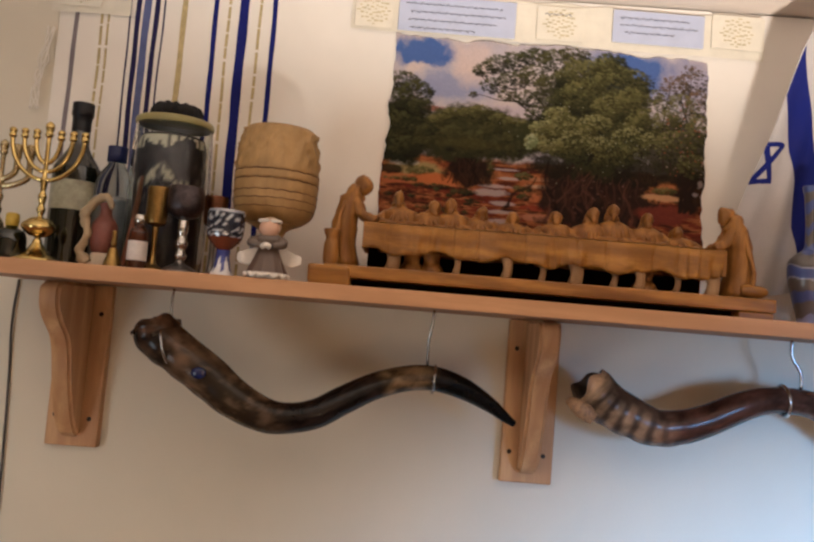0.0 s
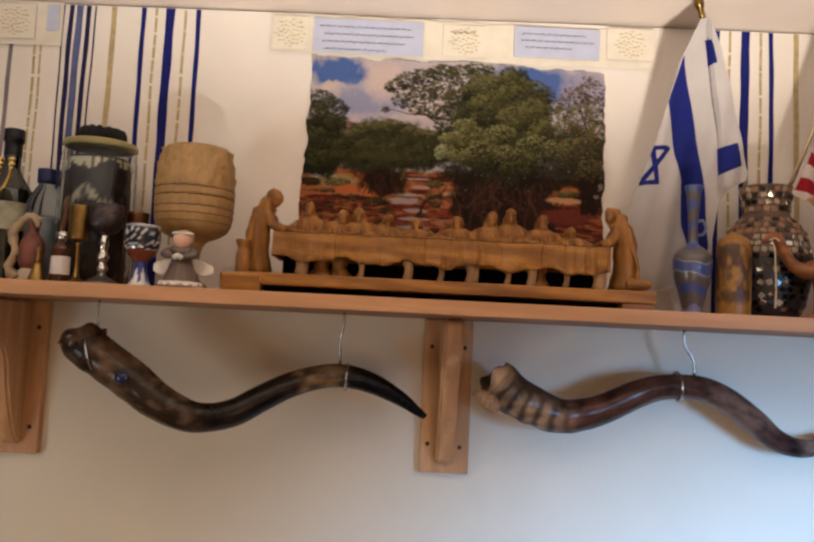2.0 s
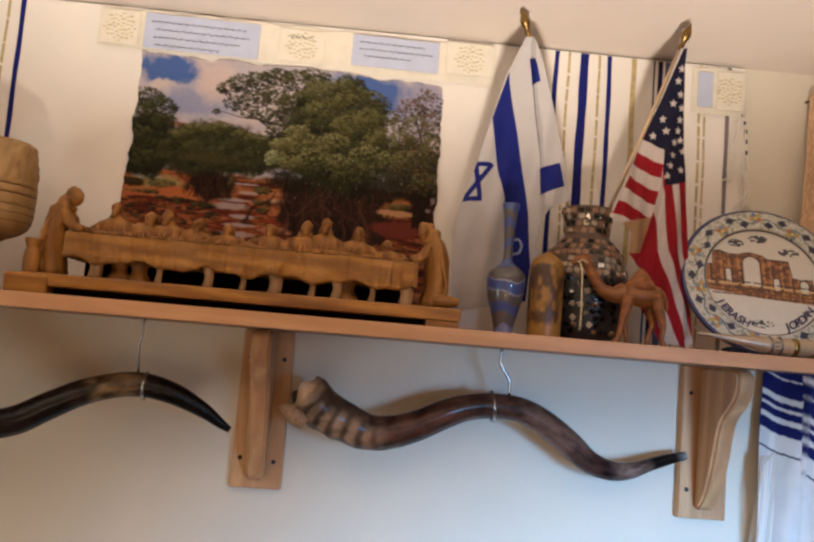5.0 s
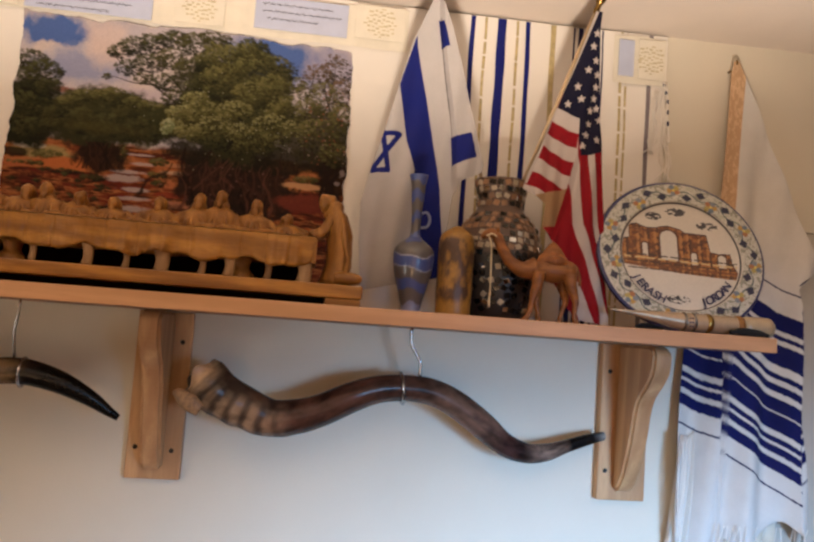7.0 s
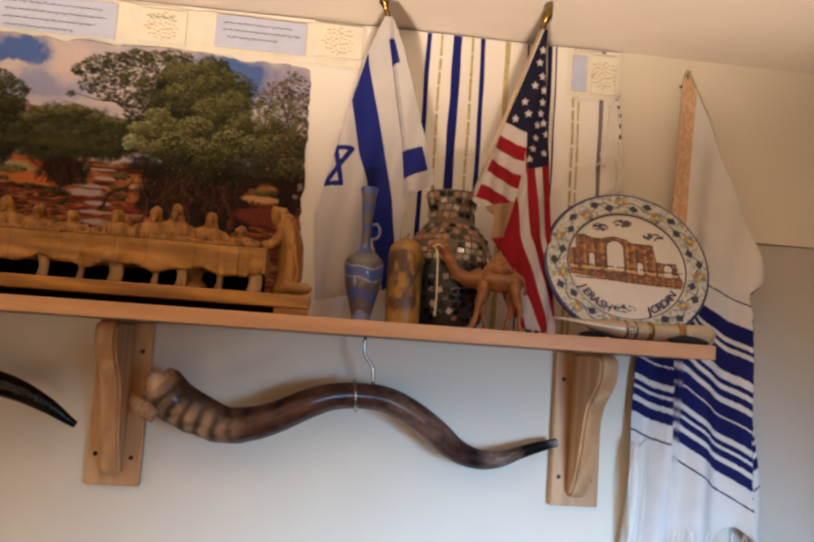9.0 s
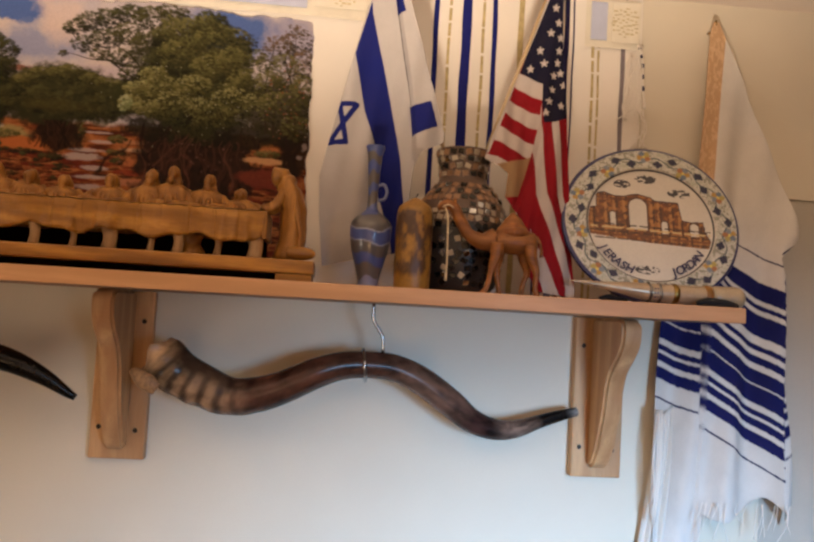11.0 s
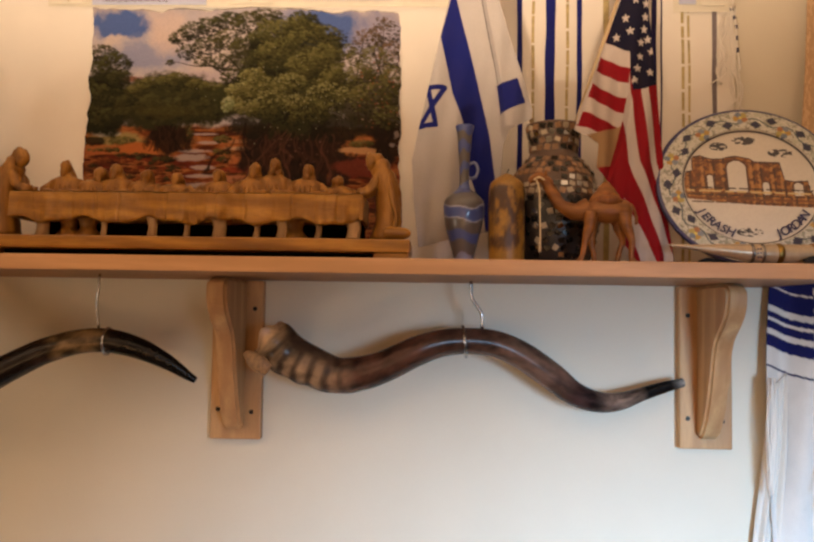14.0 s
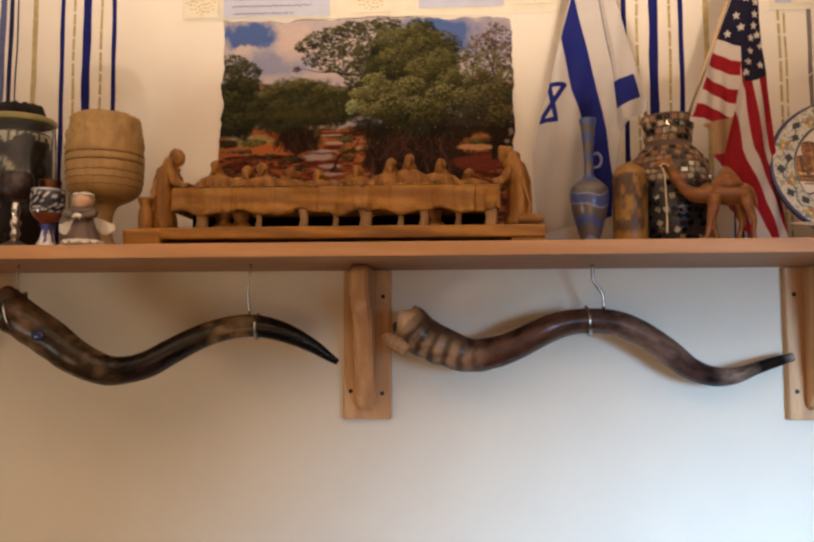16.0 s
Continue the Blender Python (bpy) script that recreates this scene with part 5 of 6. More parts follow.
# ---- blue sand bottle, candle, mosaic vase, camel ----
def swirl(grid, stops, wob, seed, freq=2.0):
    """Colours by height with a wavy edge between the layers; stops of (height, colour) from below."""
    g = np.asarray(grid)
    a = np.arctan2(g[..., 1] - g[..., 1].mean(), g[..., 0] - g[..., 0].mean())
    z = g[..., 2] + wob * np.sin(a * freq + g[..., 2] * 40 + seed) + 0.4 * wob * np.sin(a * 5 + seed)
    c = np.zeros(g.shape)
    for h, rgb in stops:
        c[z >= h] = lin(rgb)
    return c


def sand_bottle():
    ob = thing("sand_bottle", (0.391, -0.175, SH_T), "small blue and grey layered sand bottle with a tall neck", "bottle")
    prof = [(0.013, 0.000), (0.0155, 0.002), (0.016, 0.012), (0.022, 0.036), (0.0290, 0.062), (0.0318, 0.086), (0.030, 0.100), (0.020, 0.111), (0.0095, 0.120), (0.0075, 0.135), (0.0085, 0.165), (0.0105, 0.190), (0.0115, 0.204), (0.0145, 0.2165), (0.013, 0.2185), (0.010, 0.212)]
    g = lathe(prof, 64, (0, 0, 0), steps=14)
    B, G, W = (60, 76, 134), (84, 78, 76), (146, 148, 164)
    dye = swirl(g[0], [(-1, (120, 122, 150)), (0.014, G), (0.034, B), (0.050, G), (0.068, W), (0.0705, B), (0.088, W), (0.0905, G), (0.113, B), (0.128, G), (0.146, B), (0.158, G), (0.176, B), (0.192, G), (0.206, B)], 0.004, 1.0)
    surf("bottle_body", [g], painted("sand_glass", 0.3, 0.1, 500.0, 0.12, 0.0, 0.4), ob, "", [dye])
    surf("handle", [tube([(0.008, 0, 0.135), (0.018, 0, 0.138), (0.0215, 0, 0.150), (0.016, 0, 0.160), (0.0085, 0, 0.158)], 0.0024, 10, 5)], plain("blue_grey_clay", (110, 116, 150), 0.4), ob)


sand_bottle()


def candle():
    ob = thing("pillar_candle", (0.457, -0.182, SH_T), "thick yellow wax candle with a dark carved relief", "candle")
    g = lathe([(0.0268, 0.0), (0.0275, 0.004), (0.0275, 0.05), (0.0275, 0.10), (0.0268, 0.118), (0.024, 0.128), (0.014, 0.136), (0.006, 0.141), (0.002, 0.1425)], 72, (0, 0, 0), steps=16)[0]
    a, z = np.arctan2(g[..., 1], g[..., 0]), g[..., 2]
    n = value_noise(a * 3.2 + 20, z * 55, 4, 4)
    m = np.clip((n - 0.34) * 5, 0, 1) * np.clip((z - 0.018) / 0.01, 0, 1) * np.clip((0.122 - z + 0.02 * (n - 0.5)) / 0.008, 0, 1)
    base = np.array(lin((152, 108, 34)))
    dye = base * (1 - m[..., None]) + np.array(lin((72, 44, 22))) * m[..., None]
    dye *= (0.85 + 0.3 * value_noise(a * 9, z * 160, 6, 3))[..., None]
    rad = 1 + 0.035 * m - 0.03 * np.clip((n - 0.6) * 5, 0, 1) * m
    g = np.stack([g[..., 0] * rad, g[..., 1] * rad, z], -1)
    surf("wax", [(g, True, True)], painted("wax", 0.42, 0.2, 260.0, 0.15), ob, "", [dye])
    surf("wick", [tube([(0, 0, 0.140), (0.001, 0, 0.145), (0.003, 0, 0.149)], 0.0009, 6, 3)], M_BLACK, ob)


candle()


def mosaic_vase():
    ob = thing("mosaic_vase", (0.538, -0.122, SH_T), "round dark vase covered with small mirror and stone tiles", "vase")
    ob.scale = (1.0, 1.0, 0.955)
    prof = np.array([(0.046, 0.0), (0.052, 0.004), (0.064, 0.035), (0.0725, 0.075), (0.0735, 0.108), (0.069, 0.140), (0.058, 0.165), (0.045, 0.182), (0.039, 0.192), (0.0385, 0.204), (0.041, 0.222), (0.0445, 0.240), (0.0435, 0.243), (0.039, 0.240), (0.035, 0.205)])
    fine_p = smooth_line(prof, 6)
    g = lathe(fine_p, 64)
    gz = g[0][..., 2] + 0.004 * np.sin(np.arctan2(g[0][..., 1], g[0][..., 0]) * 9)
    dye = np.where((gz > 0.112)[..., None], np.array(lin((86, 62, 46))), np.array(lin((24, 19, 18))))
    surf("vase_body", [g], painted("grout", 0.4, 0.4, 260.0, 0.15), ob, "reddish brown grout above a black lower part", [dye])
    # black disc set in as the shade inside the vase's neck
    surf("inside_shade", [lathe([(0.030, 0.225), (0.012, 0.224), (0.001, 0.224)], 24)], M_SHADE, ob)
    kinds = []
    for nm, c, rough, metal in (("mirror_tile", (216, 214, 208), 0.05, 1.0), ("amber_tile", (150, 112, 78), 0.3, 0.1), ("smoke_tile", (70, 66, 60), 0.15, 0.7), ("stone_tile", (176, 158, 132), 0.32, 0.0), ("black_tile", (26, 22, 20), 0.12, 0.4)):
        mm, nt, b = nodes_of(nm)
        info = nt.nodes.new("ShaderNodeObjectInfo")
        nt.links.new(mix_col(nt, info.outputs["Random"], lin(c), tuple(v * 0.62 for v in lin(c))), b.inputs["Base Color"])
        b.inputs["Roughness"].default_value, b.inputs["Metallic"].default_value = rough, metal
        meshes = []
        for s in range(2):
            bm = block((0, 0, 0), (0.0098, 0.0016, 0.0088), 0.0004, 1, 0.0009)
            me = bpy.data.meshes.new("tile")
            bm.to_mesh(me)
            bm.free()
            me.materials.append(mm)
            meshes.append(me)
        kinds.append(meshes)
    rnd = random.Random(21)
    hs, rs = fine_p[:, 1], fine_p[:, 0]
    k_top = int(np.argmax(hs))
    H, Rr = hs[:k_top], rs[:k_top]
    rows = [(0.018 + 0.0115 * i, "low") for i in range(9)] + [(0.122 + 0.0112 * i, "belt") for i in range(3)] + [(0.157, "brown"), (0.168, "brown"), (0.179, "brown"), (0.200, "rim"), (0.212, "rim"), (0.224, "rim"), (0.235, "rim")]
    for h, zone in rows:
        rad = float(np.interp(h, H, Rr))
        slope = float(np.interp(h + 0.003, H, Rr) - np.interp(h - 0.003, H, Rr)) / 0.006
        n = int(2 * math.pi * rad / 0.0122)
        for i in range(n):
            a = 2 * math.pi * (i + 0.5 * (int(h * 1000) % 2)) / n
            if math.sin(a) > 0.35:
                continue
            w = rnd.random()
            if (zone == "low" and rnd.random() < 0.42) or (zone == "belt" and rnd.random() < 0.08):
                continue
            kind = {"low": 4 if w < 0.48 else (2 if w < 0.74 else (3 if w < 0.86 else 0)), "belt": 0 if w < 0.22 else (3 if w < 0.66 else (1 if w < 0.86 else 2)), "brown": 1 if w < 0.6 else 2, "rim": 1 if w < 0.36 else (2 if w < 0.66 else (3 if w < 0.88 else 0))}[zone]
            t = new("tile", rnd.choice(kinds[kind]))
            t.parent = ob
            t.matrix_basis = (pose((rad + 0.0004) * math.cos(a), (rad + 0.0004) * math.sin(a), h, 0, 0, math.degrees(a) + 90)
                              @ pose(0, 0, 0, math.degrees(math.atan(slope)) + rnd.uniform(-9, 9), rnd.uniform(-24, 24) * (1.7 if zone == "low" else 1.0), rnd.uniform(-9, 9)))


def camel():
    ob = thing("camel_figurine", (0.600, -0.225, SH_T), "polished olive wood camel figurine with a cord halter", "figurine")
    g = [ball((0.002, 0, 0.080), 0.030, 20, (1.20, 0.58, 0.62)), lathe([(0.026, 0.086), (0.022, 0.097), (0.014, 0.110), (0.007, 0.119), (0.0015, 0.1245)], 16, (0.0, 0, 0), (1.1, 0.62), 4),
         ball((0.024, 0, 0.080), 0.019, 14, (0.85, 0.75, 0.95)), ball((-0.022, 0, 0.076), 0.018, 14, (0.9, 0.75, 1.0)),
         tube([(-0.026, 0, 0.082), (-0.046, 0, 0.078), (-0.066, 0, 0.088), (-0.078, 0, 0.104), (-0.088, 0, 0.122), (-0.094, 0, 0.128)], [0.017, 0.0125, 0.0095, 0.0085, 0.0085, 0.007], 16, 5),
         tube([(-0.088, 0, 0.126), (-0.097, 0, 0.130), (-0.107, 0, 0.127), (-0.113, 0, 0.122)], [0.006, 0.0085, 0.0065, 0.0035], 14, 5),
         ball((-0.090, -0.006, 0.135), 0.0032, 8, (0.8, 0.6, 1.4)), ball((-0.090, 0.006, 0.135), 0.0032, 8, (0.8, 0.6, 1.4)),
         tube([(0.036, 0, 0.090), (0.044, 0, 0.078), (0.045, 0, 0.060)], [0.003, 0.002, 0.0025], 8, 4)]
    for x0, y0, k in ((-0.024, -0.012, -0.018), (-0.018, 0.012, 0.004), (0.026, -0.012, 0.012), (0.022, 0.012, -0.002)):
        g.append(tube([(x0, y0, 0.076), (x0 + k * 0.1, y0, 0.058), (x0 + k * 0.3 + (0.006 if x0 > 0 else -0.002), y0, 0.036), (x0 + k * 0.7, y0, 0.012), (x0 + k, y0, 0.003), (x0 + k - 0.002, y0, 0.0)], [0.0110, 0.0088, 0.0054, 0.0038, 0.0046, 0.0056], 12, 5))
    surf("camel_body", local(g, (0, 0, 0), 0.0010), timber("polished_olive", (148, 94, 44), (100, 58, 26), "x", 30.0, 0.40, False, 0.4), ob)
    surf("saddle_cloth", local([ball((0.002, 0, 0.094), 0.024, 18, (1.0, 0.80, 0.42)), ball((0.0, 0, 0.104), 0.015, 14, (1.1, 0.80, 0.5))], (0, 0, 0), 0.0012), timber("saddle_wood", (148, 90, 42), (100, 56, 26), "z", 30.0, 0.45, False), ob, "darker carved saddle")
    surf("halter", [tube([(-0.104, -0.008, 0.124), (-0.100, -0.010, 0.110), (-0.099, -0.011, 0.080), (-0.098, -0.011, 0.045), (-0.099, -0.011, 0.016)], [0.0012, 0.0013, 0.0013, 0.0013, 0.002], 8, 5),
                    tube([(-0.108, -0.007, 0.124), (-0.100, -0.010, 0.128), (-0.092, -0.009, 0.124)], 0.0012, 8, 4)], plain("cream_cord", (212, 190, 150), 0.8), ob, "cream twisted cord")


camel()


# ---- shawl on the hook by the door ----
def shawl():
    ob = thing("hanging_shawl", (1.002, -0.012, 1.30), "white woven shawl with blue stripes hanging from a wall hook", "shawl")
    left = edge([(0.997, 2.286), (0.991, 2.262), (0.984, 2.15), (0.975, 2.02), (0.967, 1.94), (0.940, 1.85), (0.925, 1.76), (0.915, 1.65), (0.910, 1.52), (0.918, 1.40), (0.93, 1.25)])
    right = edge([(1.007, 2.286), (1.028, 2.245), (1.059, 2.18), (1.107, 2.05), (1.158, 1.915), (1.156, 1.895), (1.128, 1.862), (1.136, 1.80), (1.152, 1.70), (1.172, 1.53), (1.182, 1.43), (1.172, 1.38), (1.15, 1.25)])
    nu, nv = 200, 560
    u, v = np.meshgrid(np.linspace(0, 1, nu), np.linspace(0, 1, nv))
    low = 1.285 + 0.130 * np.clip((u - 0.30) / 0.05, 0, 1) + 0.020 * np.sin(u * 9 + 0.6) - 0.03 * np.clip((u - 0.8) / 0.2, 0, 1)
    z = 2.286 + (low - 2.286) * v
    x = left(z) + (right(z) - left(z)) * u
    spread = np.clip((2.286 - z) / 0.35, 0, 1)
    fold_b, fold_c = 0.985 + 0.02 * (1.9 - z), 1.135 + 0.05 * (1.75 - z)
    below = np.clip((1.90 - z) / 0.10, 0, 1)
    y = -0.030 - spread * (0.014 * np.sin((x - 0.95) * 44 + z * 3) + 0.006 * np.sin((x - 0.95) * 95 - z * 9))
    y = y - 0.005 * np.clip((x - fold_b) / 0.006, 0, 1) * below + 0.032 * np.clip((x - fold_c) / 0.012, 0, 1) * below
    y = y + 0.007 * np.sin((x - 0.95) * 72 + 2.0 * z) * np.clip((1.66 - z) / 0.15, 0, 1)
    y = y - 0.010 * np.sin(np.clip((2.27 - z) / 0.9, 0, 1) * np.pi) * u
    q = np.where(x < fold_b, z + 0.30 * (x - fold_b), np.where(x < fold_c, z + 0.58 * (x - fold_b) + 0.022, z + 0.58 * (fold_c - fold_b) - 0.85 * (x - fold_c))) - 0.025
    wv = 0.0015 * np.sin(x * 60)
    c = np.ones(x.shape + (3,)) * np.array(lin((224, 220, 214)))
    blue = np.array(lin((22, 28, 88)))
    for a, b in ((1.848, 1.880), (1.831, 1.839), (1.783, 1.822), (1.757, 1.767), (1.733, 1.747), (1.697, 1.722), (1.662, 1.694), (1.641, 1.651), (1.621, 1.635), (1.590, 1.611)):
        c[(q + wv > a) & (q + wv < b)] = blue
    c[(np.abs(q + wv - 1.556) < 0.0018) | (np.abs(q + wv - 1.925) < 0.0015)] = blue * 0.7
    band = (x - left(z) < 0.031) & (z > 1.93)
    c[band] = np.array(lin((208, 170, 132)))
    lace = value_noise(x * 260, z * 150, 5, 3) > 0.56
    c[band & lace] = np.array(lin((226, 192, 152)))
    o = np.array(ob.location)
    main = surf("shawl_cloth", [(np.stack([x, y, z], -1) - o, False, False)], M_DYE, ob, "", [c])
    main.modifiers.new("thickness", "SOLIDIFY").thickness = 0.0014
    # the far corner that hangs behind, with its fringe
    u, v = np.meshgrid(np.linspace(0, 1, 70), np.linspace(0, 1, 80))
    x = 0.886 + 0.060 * u * (0.55 + 0.45 * v) + 0.030 * (1 - v) - 0.006 * v + 0.006 * np.sin(v * 5 + 1)
    z = 1.560 - 0.50 * v + 0.03 * u
    y = -0.018 + 0.006 * np.sin(u * 9 + 1.2 * np.sin(v * 4)) * (0.3 + 0.7 * v) + 0.0015 * np.sin(u * 23 + v * 6)
    c = np.ones(x.shape + (3,)) * np.array(lin((226, 220, 210)))
    surf("back_corner", [(np.stack([x, y, z], -1) - o, False, False)], M_DYE, ob, "", [c]).modifiers.new("thickness", "SOLIDIFY").thickness = 0.0012
    rnd = random.Random(4)
    grids = []
    for k in range(32):
        x0 = rnd.uniform(0.985, 1.165) if k > 14 else rnd.gauss(0.912, 0.004)
        z0 = 1.585 if x0 < 0.935 else 1.430
        ln = rnd.uniform(0.15, 0.20) if x0 < 0.935 else rnd.uniform(0.03, 0.07)
        grids.append(tube([(x0 - o[0], -0.052 - rnd.uniform(0, 0.01) - o[1], z0 - o[2]), (x0 + rnd.uniform(-0.006, 0.006) - o[0], -0.055 - o[1], z0 - ln * 0.5 - o[2]), (x0 + rnd.uniform(-0.012, 0.012) * (0.25 if x0 < 0.935 else 1) - o[0], -0.050 - o[1], z0 - ln - o[2])], 0.0007, 6, 4))
    surf("fringe", grids, M_CLOTH, ob, "loose white fringe cords")
    hk = thing("wall_hook", (1.002, 0.0, 2.275), "small brass wall hook that holds the shawl", "hook")
    surf("hook_wire", [tube([(0, -0.001, 0), (0, -0.022, -0.002), (0, -0.030, 0.006), (0, -0.031, 0.014)], 0.0022, 8, 4)], M_OLDGOLD, hk)


shawl()


# ---- things at the other end of the shelf ----
def wooden_goblet():
    ob = thing("wooden_goblet", (-0.447, -0.165, SH_T), "large turned wooden goblet with carved bands round its bowl", "goblet")
    prof = [(0.031, 0.0), (0.033, 0.004), (0.030, 0.012), (0.018, 0.022), (0.015, 0.045), (0.017, 0.070), (0.026, 0.086), (0.048, 0.096), (0.063, 0.108), (0.0685, 0.125), (0.0695, 0.140), (0.0690, 0.1425), (0.0700, 0.147),
            (0.0705, 0.158), (0.0680, 0.1595), (0.0705, 0.163), (0.0705, 0.172), (0.0685, 0.174), (0.0700, 0.180), (0.0680, 0.200), (0.0660, 0.218), (0.0625, 0.238), (0.0600, 0.244), (0.0560, 0.2455), (0.0545, 0.240), (0.050, 0.150), (0.020, 0.120)]
    prof = [(q * 0.93, h * 0.968) for q, h in prof]
    g = lathe(prof, 96, steps=4)[0]
    a, z, r = np.arctan2(g[..., 1], g[..., 0]), g[..., 2], np.hypot(g[..., 0], g[..., 1])
    carve = np.clip((z - 0.172) / 0.006, 0, 1) * (r > 0.053)
    relief = 0.0060 * (value_noise(a * 9 + 30, z * 120, 8, 3) - 0.5) * 2 + 0.0026 * np.sin(a * 22) * np.clip(1 - np.abs(z - 0.214 + 0.003 * np.cos(a * 11)) / 0.006, 0, 1) + 0.002 * np.sin(a * 40) * np.clip(1 - np.abs(z - 0.184) / 0.006, 0, 1)
    k = 1 + carve * relief / np.maximum(r, 0.01)
    bowl = np.argmax(z[:, 0] > 0.09)
    g = np.stack([g[..., 0] * k, g[..., 1] * k, z], -1)
    surf("bowl", [(g[bowl:], True, True)], M_BARREL, ob)
    surf("foot", [(g[:bowl + 1], True, True)], M_BARREL, ob)
    # brown rings laid in as the shade of the turned grooves
    for h, rr in ((0.1123, 0.0618), (0.1249, 0.0644), (0.1370, 0.0651), (0.1544, 0.0656), (0.1684, 0.0655)):
        c = [(rr * math.cos(q), rr * math.sin(q), h + 0.0007 * math.sin(q * 19)) for q in np.linspace(0, 2 * math.pi, 61)]
        surf("groove_line", [tube(c, 0.0008, 6)], plain("groove_shade", (118, 80, 46), 0.6) if h == 0.1123 else bpy.data.materials["groove_shade"], ob)


wooden_goblet()


def angel():
    ob_at = np.array((-0.431, -0.272, SH_T))
    grids = [lathe([(0.029, 0.001), (0.030, 0.003), (0.0275, 0.010), (0.020, 0.028), (0.014, 0.046), (0.012, 0.052)], 36, steps=4)]
    a = np.arctan2(grids[0][0][..., 1], grids[0][0][..., 0])
    z0 = grids[0][0][..., 2]
    k = 1 + 0.10 * np.sin(a * 11) * np.clip(1 - z0 / 0.04, 0, 1)
    grids[0] = (np.stack([grids[0][0][..., 0] * k, grids[0][0][..., 1] * k, z0], -1), True, True)
    grey, white, skin, brown = (96, 82, 72), (222, 214, 204), (206, 164, 138), (92, 72, 60)
    cols = [np.where((z0 < 0.0075)[..., None], np.array(lin(white)), np.array(lin(brown)))]

    def add(g, rgb):
        grids.append(g)
        cols.append(np.ones(g[0].shape) * np.array(lin(rgb)))

    add(tube([(0.0305 * math.cos(q), 0.0305 * math.sin(q), 0.0045 + 0.0022 * math.sin(q * 13)) for q in np.linspace(0, 2 * math.pi, 80)], 0.0026, 8), white)
    add(ball((0, -0.002, 0.055), 0.017, 18, (1.25, 0.85, 0.7)), grey)
    add(ball((0, -0.006, 0.072), 0.0145, 18, (1.02, 0.9, 1.0)), skin)
    add(ball((0, 0.002, 0.075), 0.0155, 16, (1.02, 0.8, 0.95)), (176, 150, 120))
    add(tube([(0.015 * math.cos(q), -0.004 + 0.012 * math.sin(q), 0.0825) for q in np.linspace(0, 2 * math.pi, 20)], 0.0024, 8), white)
    for s in (-1, 1):
        add(tube([(s * 0.014, -0.004, 0.056), (s * 0.022, -0.014, 0.050), (s * 0.008, -0.022, 0.046)], [0.0065, 0.007, 0.004], 10, 4), grey)
        u, v = np.meshgrid(np.linspace(0, 1, 8), np.linspace(0, 1, 8))
        w = np.stack([s * (0.010 + 0.036 * u), 0.010 + 0.002 * np.sin(u * 6) + 0 * v, 0.050 - 0.014 * u - 0.024 * v * (0.35 + 0.65 * np.sin(u * 2.6 + 0.4))], -1)
        back = w + np.array((0, 0.003, 0))
        add((np.concatenate([w, back[::-1]]), False, False), white)
    add(tube([(-0.006, -0.022, 0.044), (0, -0.025, 0.047), (0.006, -0.022, 0.044)], 0.004, 8, 3), white)
    ob = surf("angel_figurine", grids, M_GLAZE, None, "", cols)
    ob.location = ob_at
    tagged(ob, "little clay angel figurine in a brown dress with white wings", "figurine")


angel()


